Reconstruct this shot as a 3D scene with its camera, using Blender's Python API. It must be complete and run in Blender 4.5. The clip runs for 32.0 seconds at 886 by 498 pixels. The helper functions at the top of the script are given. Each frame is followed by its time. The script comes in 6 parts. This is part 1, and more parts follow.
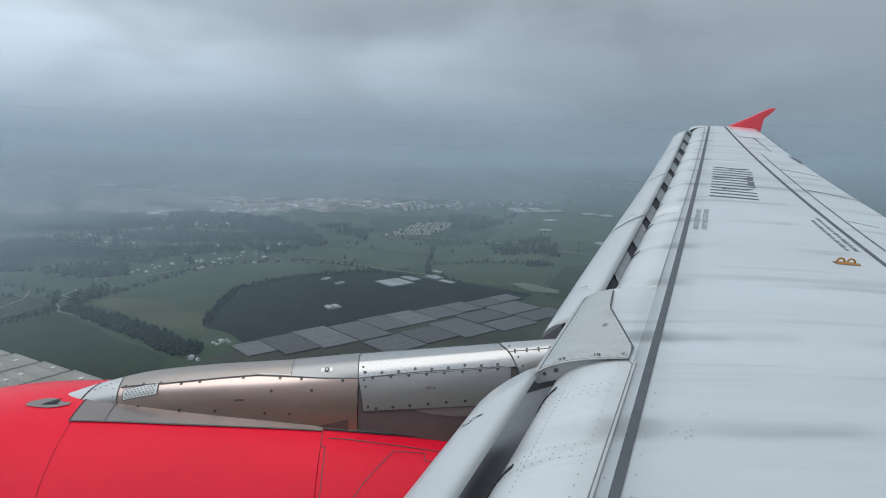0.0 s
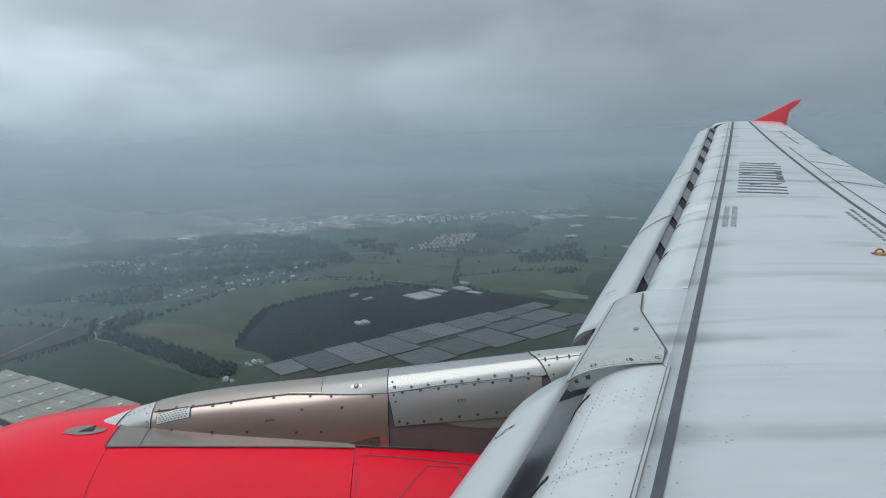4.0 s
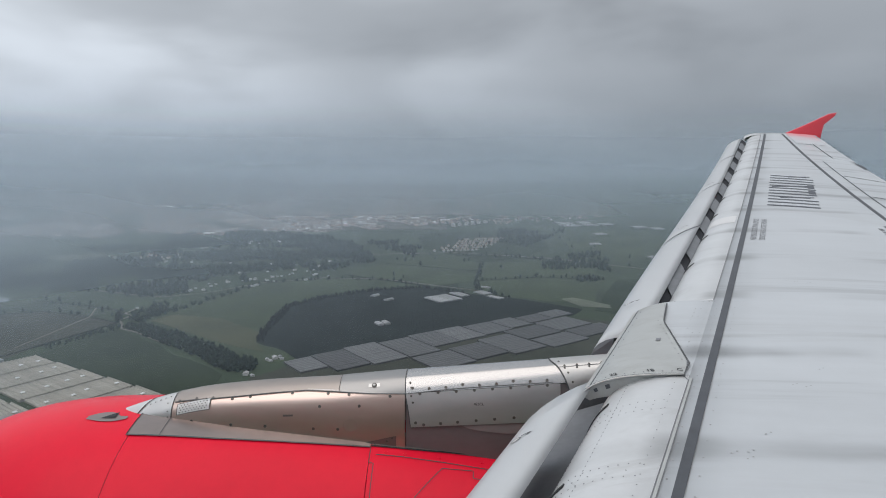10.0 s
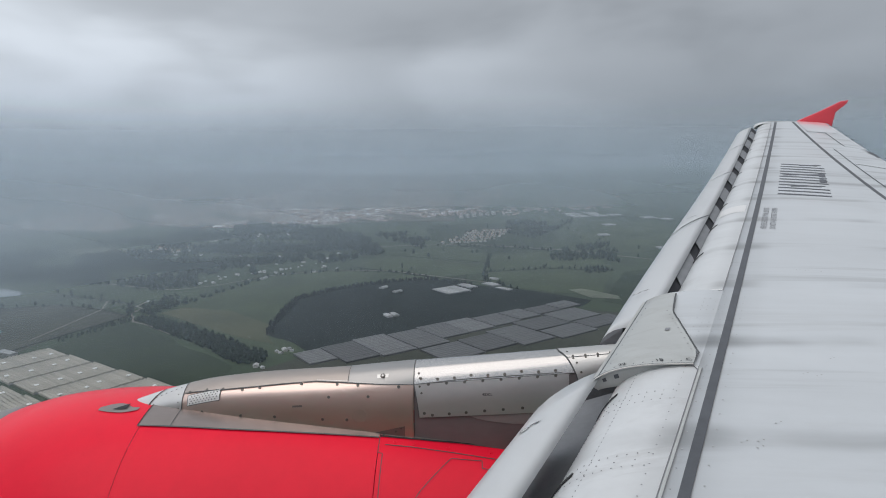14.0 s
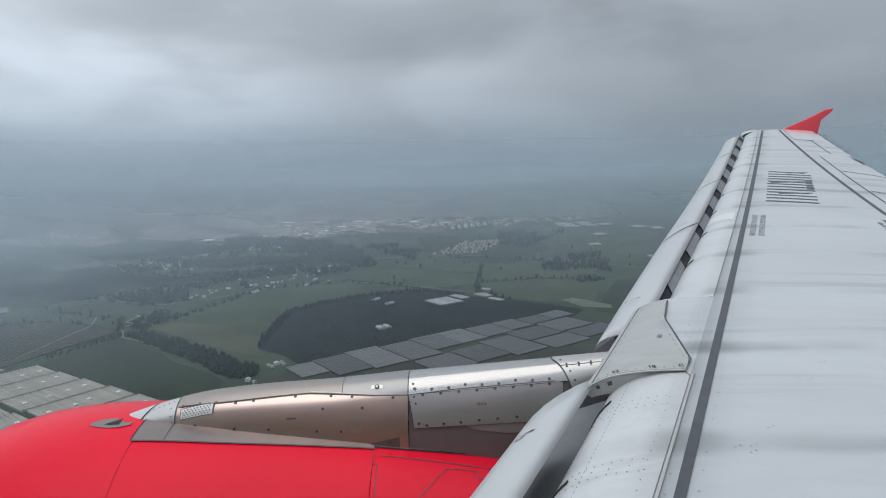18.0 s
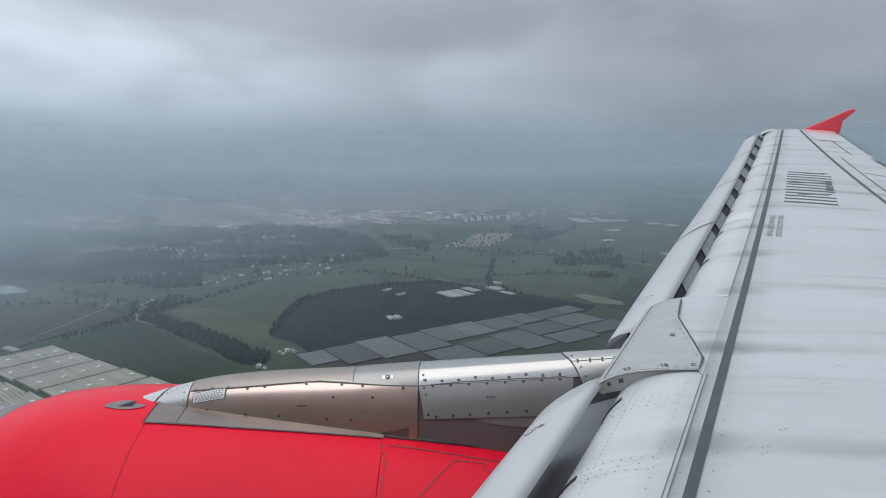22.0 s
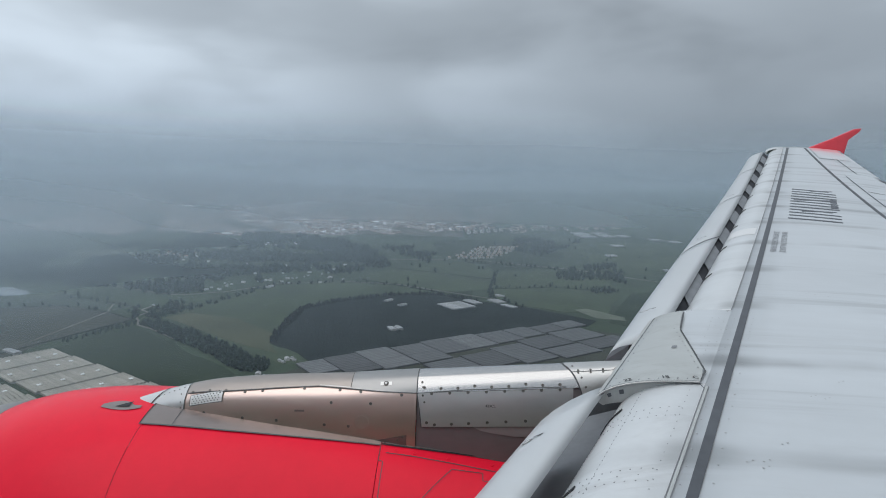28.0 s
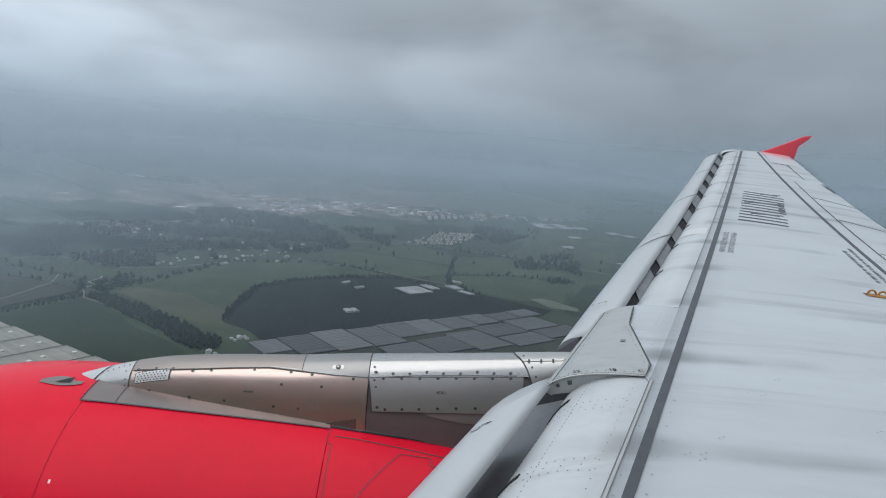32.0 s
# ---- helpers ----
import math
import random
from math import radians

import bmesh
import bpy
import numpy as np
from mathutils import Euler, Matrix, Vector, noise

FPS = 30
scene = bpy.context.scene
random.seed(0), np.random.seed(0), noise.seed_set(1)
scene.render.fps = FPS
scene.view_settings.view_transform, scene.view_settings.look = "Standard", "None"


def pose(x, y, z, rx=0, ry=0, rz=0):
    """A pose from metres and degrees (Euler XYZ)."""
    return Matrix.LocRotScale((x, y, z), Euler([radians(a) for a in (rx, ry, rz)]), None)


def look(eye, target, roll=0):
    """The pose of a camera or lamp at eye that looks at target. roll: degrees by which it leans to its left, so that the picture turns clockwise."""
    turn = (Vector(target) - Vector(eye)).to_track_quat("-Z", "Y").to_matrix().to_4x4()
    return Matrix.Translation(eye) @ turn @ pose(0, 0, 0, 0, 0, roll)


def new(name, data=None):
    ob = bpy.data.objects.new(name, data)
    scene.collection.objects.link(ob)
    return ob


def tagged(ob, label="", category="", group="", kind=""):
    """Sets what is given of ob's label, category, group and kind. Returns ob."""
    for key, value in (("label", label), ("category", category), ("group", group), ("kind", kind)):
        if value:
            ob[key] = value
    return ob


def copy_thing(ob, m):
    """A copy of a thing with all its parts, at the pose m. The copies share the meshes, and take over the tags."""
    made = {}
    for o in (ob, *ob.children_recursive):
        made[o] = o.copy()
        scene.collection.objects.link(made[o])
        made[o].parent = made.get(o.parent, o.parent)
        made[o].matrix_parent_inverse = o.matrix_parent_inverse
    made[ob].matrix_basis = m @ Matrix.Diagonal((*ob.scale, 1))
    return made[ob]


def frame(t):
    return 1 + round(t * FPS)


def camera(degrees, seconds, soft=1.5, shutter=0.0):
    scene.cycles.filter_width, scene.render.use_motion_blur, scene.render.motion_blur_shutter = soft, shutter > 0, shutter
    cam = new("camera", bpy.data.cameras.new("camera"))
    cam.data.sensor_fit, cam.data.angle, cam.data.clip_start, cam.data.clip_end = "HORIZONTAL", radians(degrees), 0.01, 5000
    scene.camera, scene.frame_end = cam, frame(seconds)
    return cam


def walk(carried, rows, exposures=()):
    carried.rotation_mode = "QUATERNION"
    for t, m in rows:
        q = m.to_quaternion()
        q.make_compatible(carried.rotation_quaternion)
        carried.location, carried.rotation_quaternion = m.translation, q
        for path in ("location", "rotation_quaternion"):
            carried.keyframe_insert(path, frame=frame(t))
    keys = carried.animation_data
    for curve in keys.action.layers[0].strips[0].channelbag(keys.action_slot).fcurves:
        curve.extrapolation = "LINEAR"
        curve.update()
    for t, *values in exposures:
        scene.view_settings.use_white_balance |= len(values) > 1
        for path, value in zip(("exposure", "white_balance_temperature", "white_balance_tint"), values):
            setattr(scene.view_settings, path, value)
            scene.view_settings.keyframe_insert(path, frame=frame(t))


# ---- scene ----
cam = camera(70.76, 32.0, soft=1.0)


def seat_view(x, y, z, turn, tilt, lean):
    """A view out of the starboard window: turn aft, tilt up, lean left, in degrees."""
    return pose(x, y, z, 90 + tilt, 0, -90 - turn) @ pose(0, 0, 0, 0, 0, lean)


# seconds, eye, turn, tilt, lean
ROWS = (
    (0.0, 1.565, -0.027, 0.028, 3.07, -8.83, 1.26),
    (0.5, 1.573, -0.028, 0.026, 2.90, -8.89, 1.23),
    (1.0, 1.568, -0.032, 0.018, 2.98, -8.69, 1.25),
    (1.5, 1.568, -0.037, 0.024, 2.59, -8.73, 1.26),
    (2.0, 1.563, -0.032, 0.006, 2.96, -8.30, 1.23),
    (2.5, 1.569, -0.041, 0.015, 2.69, -8.39, 0.78),
    (3.0, 1.559, -0.037, 0.012, 2.76, -8.71, 0.81),
    (3.5, 1.551, -0.045, 0.025, 7.12, -7.24, 1.60),
    (4.0, 1.595, -0.043, 0.019, 0.68, -7.76, -1.88),
    (4.5, 1.586, -0.039, 0.011, -0.12, -7.73, -0.10),
    (6.5, 1.599, -0.039, 0.012, -2.64, -8.68, -1.03),
    (7.0, 1.598, -0.038, 0.001, -2.29, -9.29, -1.87),
    (7.5, 1.599, -0.049, 0.003, -1.21, -7.79, 0.07),
    (8.0, 1.597, -0.042, 0.001, -2.31, -8.56, -1.17),
    (8.5, 1.594, -0.046, 0.009, -1.65, -7.91, -0.22),
    (9.0, 1.597, -0.044, 0.008, -1.71, -7.88, -0.65),
    (9.5, 1.598, -0.045, 0.000, -1.79, -7.76, -0.73),
    (10.0, 1.597, -0.042, 0.013, -1.40, -7.43, -0.11),
    (10.5, 1.595, -0.048, 0.016, -1.25, -7.27, -0.15),
    (11.0, 1.601, -0.046, 0.012, -1.62, -7.06, -0.48),
    (11.5, 1.599, -0.051, 0.014, -1.83, -7.30, -0.84),
    (12.0, 1.591, -0.046, 0.006, -1.22, -6.91, -0.25),
    (12.5, 1.599, -0.050, 0.013, -1.48, -7.60, -0.64),
    (13.0, 1.601, -0.043, 0.005, -1.43, -7.97, 0.42),
    (13.5, 1.602, -0.047, 0.010, -2.05, -7.69, -0.11),
    (14.0, 1.602, -0.045, 0.006, -2.16, -8.19, -0.55),
    (14.5, 1.600, -0.050, 0.014, 0.40, -10.58, -2.06),
    (16.5, 1.590, -0.052, -0.002, -0.16, -11.26, -2.40),
    (17.0, 1.588, -0.042, 0.020, -0.56, -8.22, -3.51),
    (17.5, 1.585, -0.034, 0.008, -0.80, -6.49, -1.75),
    (18.0, 1.584, -0.041, 0.001, -1.39, -7.18, -1.13),
    (18.5, 1.579, -0.038, 0.001, -1.77, -7.79, -1.05),
    (19.0, 1.585, -0.039, 0.004, -2.18, -7.76, -1.09),
    (19.5, 1.590, -0.044, -0.001, -1.95, -7.48, -1.20),
    (20.0, 1.589, -0.039, 0.007, -2.16, -7.15, -1.22),
    (20.5, 1.586, -0.037, 0.001, -2.22, -6.97, -0.72),
    (21.0, 1.583, -0.036, -0.005, -2.64, -7.38, -0.45),
    (21.5, 1.587, -0.037, 0.001, -2.67, -7.70, 0.10),
    (22.0, 1.585, -0.032, 0.001, -2.55, -7.88, 0.22),
    (22.5, 1.587, -0.036, -0.002, -2.70, -7.59, 0.15),
    (23.0, 1.579, -0.033, -0.002, -2.89, -7.42, 0.34),
    (23.5, 1.592, -0.039, -0.010, -2.99, -7.45, 0.36),
    (24.0, 1.582, -0.031, -0.008, -2.92, -7.39, 0.45),
    (24.5, 1.584, -0.032, -0.009, -3.03, -7.42, 0.65),
    (25.0, 1.587, -0.033, -0.012, -2.87, -7.47, 0.80),
    (25.5, 1.584, -0.0275, -0.012, -3.49, -7.51, 0.90),
    (26.5, 1.587, -0.0265, -0.019, -3.70, -7.32, 0.98),
    (27.5, 1.590, -0.0235, -0.027, -3.89, -7.10, 1.08),
    (28.0, 1.595, -0.035, -0.032, -2.80, -6.82, 1.48),
    (28.5, 1.580, -0.034, -0.027, -1.20, -6.74, 1.30),
    (29.0, 1.580, -0.035, -0.022, -1.77, -6.69, 0.87),
    (29.5, 1.592, -0.023, -0.020, -1.86, -6.91, 2.52),
    (30.0, 1.591, -0.039, -0.051, 0.73, -7.31, 3.04),
    (30.3, 1.587, -0.053, 0.002, 5.64, -7.74, 5.45),
    (30.5, 1.580, -0.040, -0.012, 6.22, -8.71, 6.13),
    (31.0, 1.597, -0.020, -0.015, 1.53, -7.13, 6.66),
    (31.5, 1.605, -0.055, -0.027, 0.70, -7.95, 5.54),
    (32.0, 1.597, -0.044, -0.021, 1.02, -7.99, 4.56),
)
walk(cam, [(r[0], seat_view(*r[1:])) for r in ROWS],
     [(0.0, 0.0, 6400, 8), (2.0, 0.0, 6400, 5), (4.5, -0.05, 6450, 5), (6.5, -0.03, 6800, 13), (7.0, 0.0, 6900, 14), (13.5, 0.0, 6900, 14), (17.0, 0.0, 6700, 12), (20.0, 0.0, 6600, 11), (26.0, 0.0, 6600, 11), (29.0, -0.05, 6500, 10), (32.0, -0.05, 6500, 10)])

# ---- sky and light ----
SUN_HEIGHT, SUN_TURN = radians(74), radians(-60)   # the sun behind the overcast, high above the cabin
world = bpy.data.worlds.new("overcast_sky")
scene.world = world
world.use_nodes = True
wn, wl = world.node_tree.nodes, world.node_tree.links
wn.clear()


def node(tree, kind, **values):
    n = tree.nodes.new(kind)
    for k, v in values.items():
        if k in n.inputs:
            n.inputs[k].default_value = v
    return n


def ramp(tree, stops, smooth=False):
    n = tree.nodes.new("ShaderNodeValToRGB")
    e = n.color_ramp.elements
    while len(e) < len(stops):
        e.new(0.5)
    for el, (pos, col) in zip(e, stops):
        el.position = pos
        el.color = (col, col, col, 1) if isinstance(col, (int, float)) else (*col, 1)
    if smooth:
        n.color_ramp.interpolation = "EASE"
    return n


def math_node(tree, op, a, b=None):
    n = tree.nodes.new("ShaderNodeMath")
    n.operation = op
    for i, v in enumerate((a, b)):
        if v is None:
            continue
        if isinstance(v, (int, float)):
            n.inputs[i].default_value = v
        else:
            tree.links.new(v, n.inputs[i])
    return n.outputs[0]


def mix_color(tree, fac, a, b, blend="MIX"):
    n = tree.nodes.new("ShaderNodeMix")
    n.data_type, n.blend_type = "RGBA", blend
    for sock, v in ((n.inputs[0], fac), (n.inputs[6], a), (n.inputs[7], b)):
        if isinstance(v, (int, float)):
            sock.default_value = v
        elif isinstance(v, tuple):
            sock.default_value = (*v, 1) if len(v) == 3 else v
        else:
            tree.links.new(v, sock)
    return n.outputs[2]


def build_sky():
    tree = world.node_tree
    out = tree.nodes.new("ShaderNodeOutputWorld")
    back = tree.nodes.new("ShaderNodeBackground")
    wl.new(back.outputs[0], out.inputs[0])
    geo = tree.nodes.new("ShaderNodeTexCoord")
    sep = tree.nodes.new("ShaderNodeSeparateXYZ")
    wl.new(geo.outputs["Generated"], sep.inputs[0])
    # elevation of the view: dim and blue at the horizon, bright overhead
    up = tree.nodes.new("ShaderNodeMapRange")
    up.inputs[1].default_value, up.inputs[2].default_value = -0.1, 0.5
    wl.new(sep.outputs[2], up.inputs[0])
    grad = ramp(tree, [(0.0, (0.21, 0.25, 0.29)), (0.17, (0.235, 0.285, 0.335)), (0.27, (0.315, 0.37, 0.42)),
                       (0.40, (0.44, 0.49, 0.525)), (0.60, (0.535, 0.59, 0.618)), (1.0, (0.765, 0.835, 0.865))])
    grad.color_ramp.interpolation = "B_SPLINE"
    wl.new(up.outputs[0], grad.inputs[0])
    # brighter towards the hidden sun
    side = tree.nodes.new("ShaderNodeMapRange")
    side.inputs[1].default_value, side.inputs[2].default_value = -0.45, 0.65
    side.inputs[3].default_value, side.inputs[4].default_value = 0.66, 1.20
    wl.new(sep.outputs[1], side.inputs[0])
    # cloud masses, flattened towards the horizon
    flat = tree.nodes.new("ShaderNodeMapping")
    flat.inputs["Scale"].default_value = (1.6, 2.3, 6.5)
    flat.inputs["Location"].default_value = (0.35, 0.55, 0.2)
    wl.new(geo.outputs["Generated"], flat.inputs[0])
    big = node(tree, "ShaderNodeTexNoise", Scale=1.0, Detail=4.0, Roughness=0.45, Distortion=0.25)
    wl.new(flat.outputs[0], big.inputs["Vector"])
    cloud = ramp(tree, [(0.30, 0.76), (0.50, 1.0), (0.72, 1.18)], True)
    wl.new(big.outputs["Fac"], cloud.inputs[0])
    lit = mix_color(tree, 1.0, grad.outputs[0], cloud.outputs[0], "MULTIPLY")
    both = tree.nodes.new("ShaderNodeVectorMath")
    both.operation = "SCALE"
    # the broad dark cloud over the wing and the lighter gap ahead of it
    shaped = lit
    for where, wide, gain in (((0.970, 0.10, 0.245), 0.42, 0.74), ((0.86, 0.50, 0.10), 0.50, 1.30)):
        off = tree.nodes.new("ShaderNodeVectorMath")
        off.operation = "SUBTRACT"
        wl.new(geo.outputs["Generated"], off.inputs[0])
        off.inputs[1].default_value = where
        squash = tree.nodes.new("ShaderNodeVectorMath")
        squash.operation = "MULTIPLY"
        wl.new(off.outputs[0], squash.inputs[0])
        squash.inputs[1].default_value = (1, 1, 2.6)
        far = tree.nodes.new("ShaderNodeVectorMath")
        far.operation = "LENGTH"
        wl.new(squash.outputs[0], far.inputs[0])
        ragged = math_node(tree, "ADD", far.outputs["Value"], math_node(tree, "MULTIPLY", math_node(tree, "SUBTRACT", big.outputs["Fac"], 0.5), 0.9))
        mask = tree.nodes.new("ShaderNodeMapRange")
        mask.interpolation_type = "SMOOTHERSTEP"
        mask.inputs[1].default_value, mask.inputs[2].default_value = wide, 0.06
        mask.inputs[3].default_value, mask.inputs[4].default_value = 1.0, gain
        wl.new(ragged, mask.inputs[0])
        mul = tree.nodes.new("ShaderNodeVectorMath")
        mul.operation = "SCALE"
        wl.new(shaped, mul.inputs[0])
        wl.new(mask.outputs[0], mul.inputs["Scale"])
        shaped = mul.outputs[0]
    wl.new(shaped, both.inputs[0])
    wl.new(side.outputs[0], both.inputs["Scale"])
    sky = tree.nodes.new("ShaderNodeTexSky")
    sky.sky_type = "NISHITA"
    sky.sun_disc = False
    sky.sun_elevation, sky.sun_rotation = SUN_HEIGHT, SUN_TURN
    sum_ = tree.nodes.new("ShaderNodeVectorMath")
    sum_.operation = "MULTIPLY_ADD"
    wl.new(sky.outputs[0], sum_.inputs[0])
    sum_.inputs[1].default_value = (0.008, 0.008, 0.008)
    wl.new(both.outputs[0], sum_.inputs[2])
    tint = tree.nodes.new("ShaderNodeVectorMath")
    tint.operation = "MULTIPLY"
    wl.new(sum_.outputs[0], tint.inputs[0])
    tint.inputs[1].default_value = (0.965, 1.0, 1.06)
    wl.new(tint.outputs[0], back.inputs[0])
    back.inputs[1].default_value = 1.0


build_sky()
sun = new("sun", bpy.data.lights.new("sun", "SUN"))
sun.data.energy, sun.data.angle, sun.data.color = 0.95, radians(60), (1.0, 0.97, 0.93)
sun.matrix_world = look((0, 0, 0), (-math.sin(SUN_TURN) * math.cos(SUN_HEIGHT), -math.cos(SUN_TURN) * math.cos(SUN_HEIGHT), -math.sin(SUN_HEIGHT)))


# ---- materials ----
def material(name, base, rough=0.5, metal=0.0, vary=0.12, scale=6.0, stretch=(1, 1, 1), bump=0.0, bump_scale=60.0, coat=0.0, second=None, per_object=0.0, spec=0.5):
    """A procedural surface: base colour, blotches at two scales, roughness wear, fine relief."""
    m = bpy.data.materials.new(name)
    m.use_nodes = True
    t = m.node_tree
    bsdf = t.nodes["Principled BSDF"]
    bsdf.inputs["Metallic"].default_value = metal
    bsdf.inputs["Coat Weight"].default_value = coat
    bsdf.inputs["Coat Roughness"].default_value = 0.2
    bsdf.inputs["Specular IOR Level"].default_value = spec
    pos = t.nodes.new("ShaderNodeTexCoord")
    mapping = t.nodes.new("ShaderNodeMapping")
    mapping.inputs["Scale"].default_value = stretch
    t.links.new(pos.outputs["Object"], mapping.inputs[0])
    large = node(t, "ShaderNodeTexNoise", Scale=scale, Detail=4.0, Roughness=0.6)
    small = node(t, "ShaderNodeTexNoise", Scale=scale * 9, Detail=3.0, Roughness=0.6)
    t.links.new(mapping.outputs[0], large.inputs["Vector"])
    t.links.new(mapping.outputs[0], small.inputs["Vector"])
    mixed = math_node(t, "ADD", math_node(t, "MULTIPLY", large.outputs["Fac"], 0.7), math_node(t, "MULTIPLY", small.outputs["Fac"], 0.3))
    dark = tuple(c * (1 - vary) for c in base) if second is None else second
    light = tuple(min(1.0, c * (1 + vary * 0.6)) for c in base)
    r = ramp(t, [(0.32, dark), (0.66, light)])
    t.links.new(mixed, r.inputs[0])
    color = r.outputs[0]
    if per_object:
        info = t.nodes.new("ShaderNodeObjectInfo")
        shade = t.nodes.new("ShaderNodeMapRange")
        shade.inputs[3].default_value, shade.inputs[4].default_value = 1 - per_object, 1 + per_object
        t.links.new(info.outputs["Random"], shade.inputs[0])
        mul = t.nodes.new("ShaderNodeVectorMath")
        mul.operation = "SCALE"
        t.links.new(color, mul.inputs[0])
        t.links.new(shade.outputs[0], mul.inputs["Scale"])
        color = mul.outputs[0]
    t.links.new(color, bsdf.inputs["Base Color"])
    rr = t.nodes.new("ShaderNodeMapRange")
    rr.inputs[3].default_value, rr.inputs[4].default_value = max(0.03, rough - 0.08), min(1, rough + 0.1)
    t.links.new(small.outputs["Fac"], rr.inputs[0])
    t.links.new(rr.outputs[0], bsdf.inputs["Roughness"])
    if bump:
        fine = node(t, "ShaderNodeTexNoise", Scale=bump_scale, Detail=3.0)
        t.links.new(mapping.outputs[0], fine.inputs["Vector"])
        b = node(t, "ShaderNodeBump", Strength=bump, Distance=0.01)
        t.links.new(fine.outputs["Fac"], b.inputs["Height"])
        t.links.new(b.outputs[0], bsdf.inputs["Normal"])
    return m


def track_soot(t, color):
    """Thin soot lines drawn back by the airflow from each slat track."""
    pos = t.nodes.new("ShaderNodeTexCoord")
    sep = t.nodes.new("ShaderNodeSeparateXYZ")
    t.links.new(pos.outputs["Object"], sep.inputs[0])
    wob = node(t, "ShaderNodeTexNoise", Scale=1.3, Detail=3.0)
    t.links.new(pos.outputs["Object"], wob.inputs["Vector"])
    x = math_node(t, "ADD", sep.outputs[0], math_node(t, "MULTIPLY", wob.outputs["Fac"], 0.16))
    cell = math_node(t, "FRACT", math_node(t, "DIVIDE", math_node(t, "SUBTRACT", x, 5.84), 1.06))
    line = ramp(t, [(0.41, 1.0), (0.49, 0.70), (0.52, 0.77), (0.62, 1.0)], True)
    t.links.new(cell, line.inputs[0])
    patchy = node(t, "ShaderNodeTexNoise", Scale=0.9, Detail=2.0)
    t.links.new(pos.outputs["Object"], patchy.inputs["Vector"])
    amount = ramp(t, [(0.36, 0.0), (0.58, 0.9)])
    t.links.new(patchy.outputs["Fac"], amount.inputs[0])
    drawn = mix_color(t, amount.outputs[0], color, line.outputs[0], "MULTIPLY")
    ahead = math_node(t, "ADD", math_node(t, "ADD", sep.outputs[1], -1.034), math_node(t, "MULTIPLY", sep.outputs[0], 0.497))
    near = ramp(t, [(0.20, 0.0), (0.44, 0.75), (0.56, 0.75), (0.70, 0.0)], True)
    t.links.new(math_node(t, "ADD", ahead, 0.45), near.inputs[0])
    smudge = ramp(t, [(0.38, 0.84), (0.47, 0.50), (0.53, 0.52), (0.64, 0.84)], True)
    t.links.new(cell, smudge.inputs[0])
    return mix_color(t, near.outputs[0], drawn, smudge.outputs[0], "MULTIPLY")


def wing_paint():
    """Pale grey gloss paint with soot streaks drawn back along the airflow."""
    m = material("wing_paint", (0.56, 0.593, 0.622), 0.40, 0.0, 0.07, 0.9, (1.4, 0.5, 1), 0.02, 90, 0.05, spec=0.40)
    t = m.node_tree
    bsdf = t.nodes["Principled BSDF"]
    link = bsdf.inputs["Base Color"].links[0]
    before = link.from_socket
    pos = t.nodes.new("ShaderNodeTexCoord")
    sep = t.nodes.new("ShaderNodeMapping")
    sep.inputs["Scale"].default_value = (2.6, 0.10, 0.0)
    t.links.new(pos.outputs["Object"], sep.inputs[0])
    n1 = node(t, "ShaderNodeTexNoise", Scale=1.0, Detail=5.0, Roughness=0.65)
    t.links.new(sep.outputs[0], n1.inputs["Vector"])
    r = ramp(t, [(0.35, 0.66), (0.46, 0.98), (0.64, 1.03)], True)
    t.links.new(n1.outputs["Fac"], r.inputs[0])
    streaked = mix_color(t, 0.6, before, r.outputs[0], "MULTIPLY")
    t.links.new(track_soot(t, streaked), bsdf.inputs["Base Color"])
    return m


WING = wing_paint()
COVER = material("beige_grey_cover_paint", (0.455, 0.475, 0.47), 0.34, 0.0, 0.09, 3.0, (1, 0.6, 1), 0.02, 80, 0.3)
NOSE = material("leading_edge_paint", (0.645, 0.668, 0.684), 0.33, 0.0, 0.08, 2.5, (1, 0.6, 1), 0.02, 80, 0.2)
def grime(m, amount, stretch):
    """Brownish-grey smears of dirt and wiped oil."""
    t = m.node_tree
    base = t.nodes["Principled BSDF"].inputs["Base Color"]
    pos = t.nodes.new("ShaderNodeTexCoord")
    mp = t.nodes.new("ShaderNodeMapping")
    mp.inputs["Scale"].default_value = stretch
    t.links.new(pos.outputs["Object"], mp.inputs[0])
    n = node(t, "ShaderNodeTexNoise", Scale=1.0, Detail=6.0, Roughness=0.7, Distortion=0.6)
    t.links.new(mp.outputs[0], n.inputs["Vector"])
    r = ramp(t, [(0.52, 0.0), (0.72, amount)])
    t.links.new(n.outputs["Fac"], r.inputs[0])
    t.links.new(mix_color(t, r.outputs[0], base.links[0].from_socket, (0.27, 0.265, 0.25)), base)


grime(NOSE, 0.38, (2.2, 1.0, 1.0))
grime(WING, 0.2, (1.6, 0.35, 1.0))
grime(COVER, 0.5, (3.0, 1.2, 1.0))
nose_in = NOSE.node_tree.nodes["Principled BSDF"].inputs["Base Color"]
NOSE.node_tree.links.new(track_soot(NOSE.node_tree, nose_in.links[0].from_socket), nose_in)
SLAT = material("slat_metal_paint", (0.56, 0.582, 0.60), 0.32, 0.0, 0.05, 1.5, (0.6, 1, 1), 0.015, 80, 0.2)
STRIPE = material("dark_grey_marking", (0.082, 0.090, 0.104), 0.5, 0.0, 0.25, 8)
SEAM = material("sealant_line", (0.09, 0.095, 0.10), 0.6, 0.0, 0.3, 12)
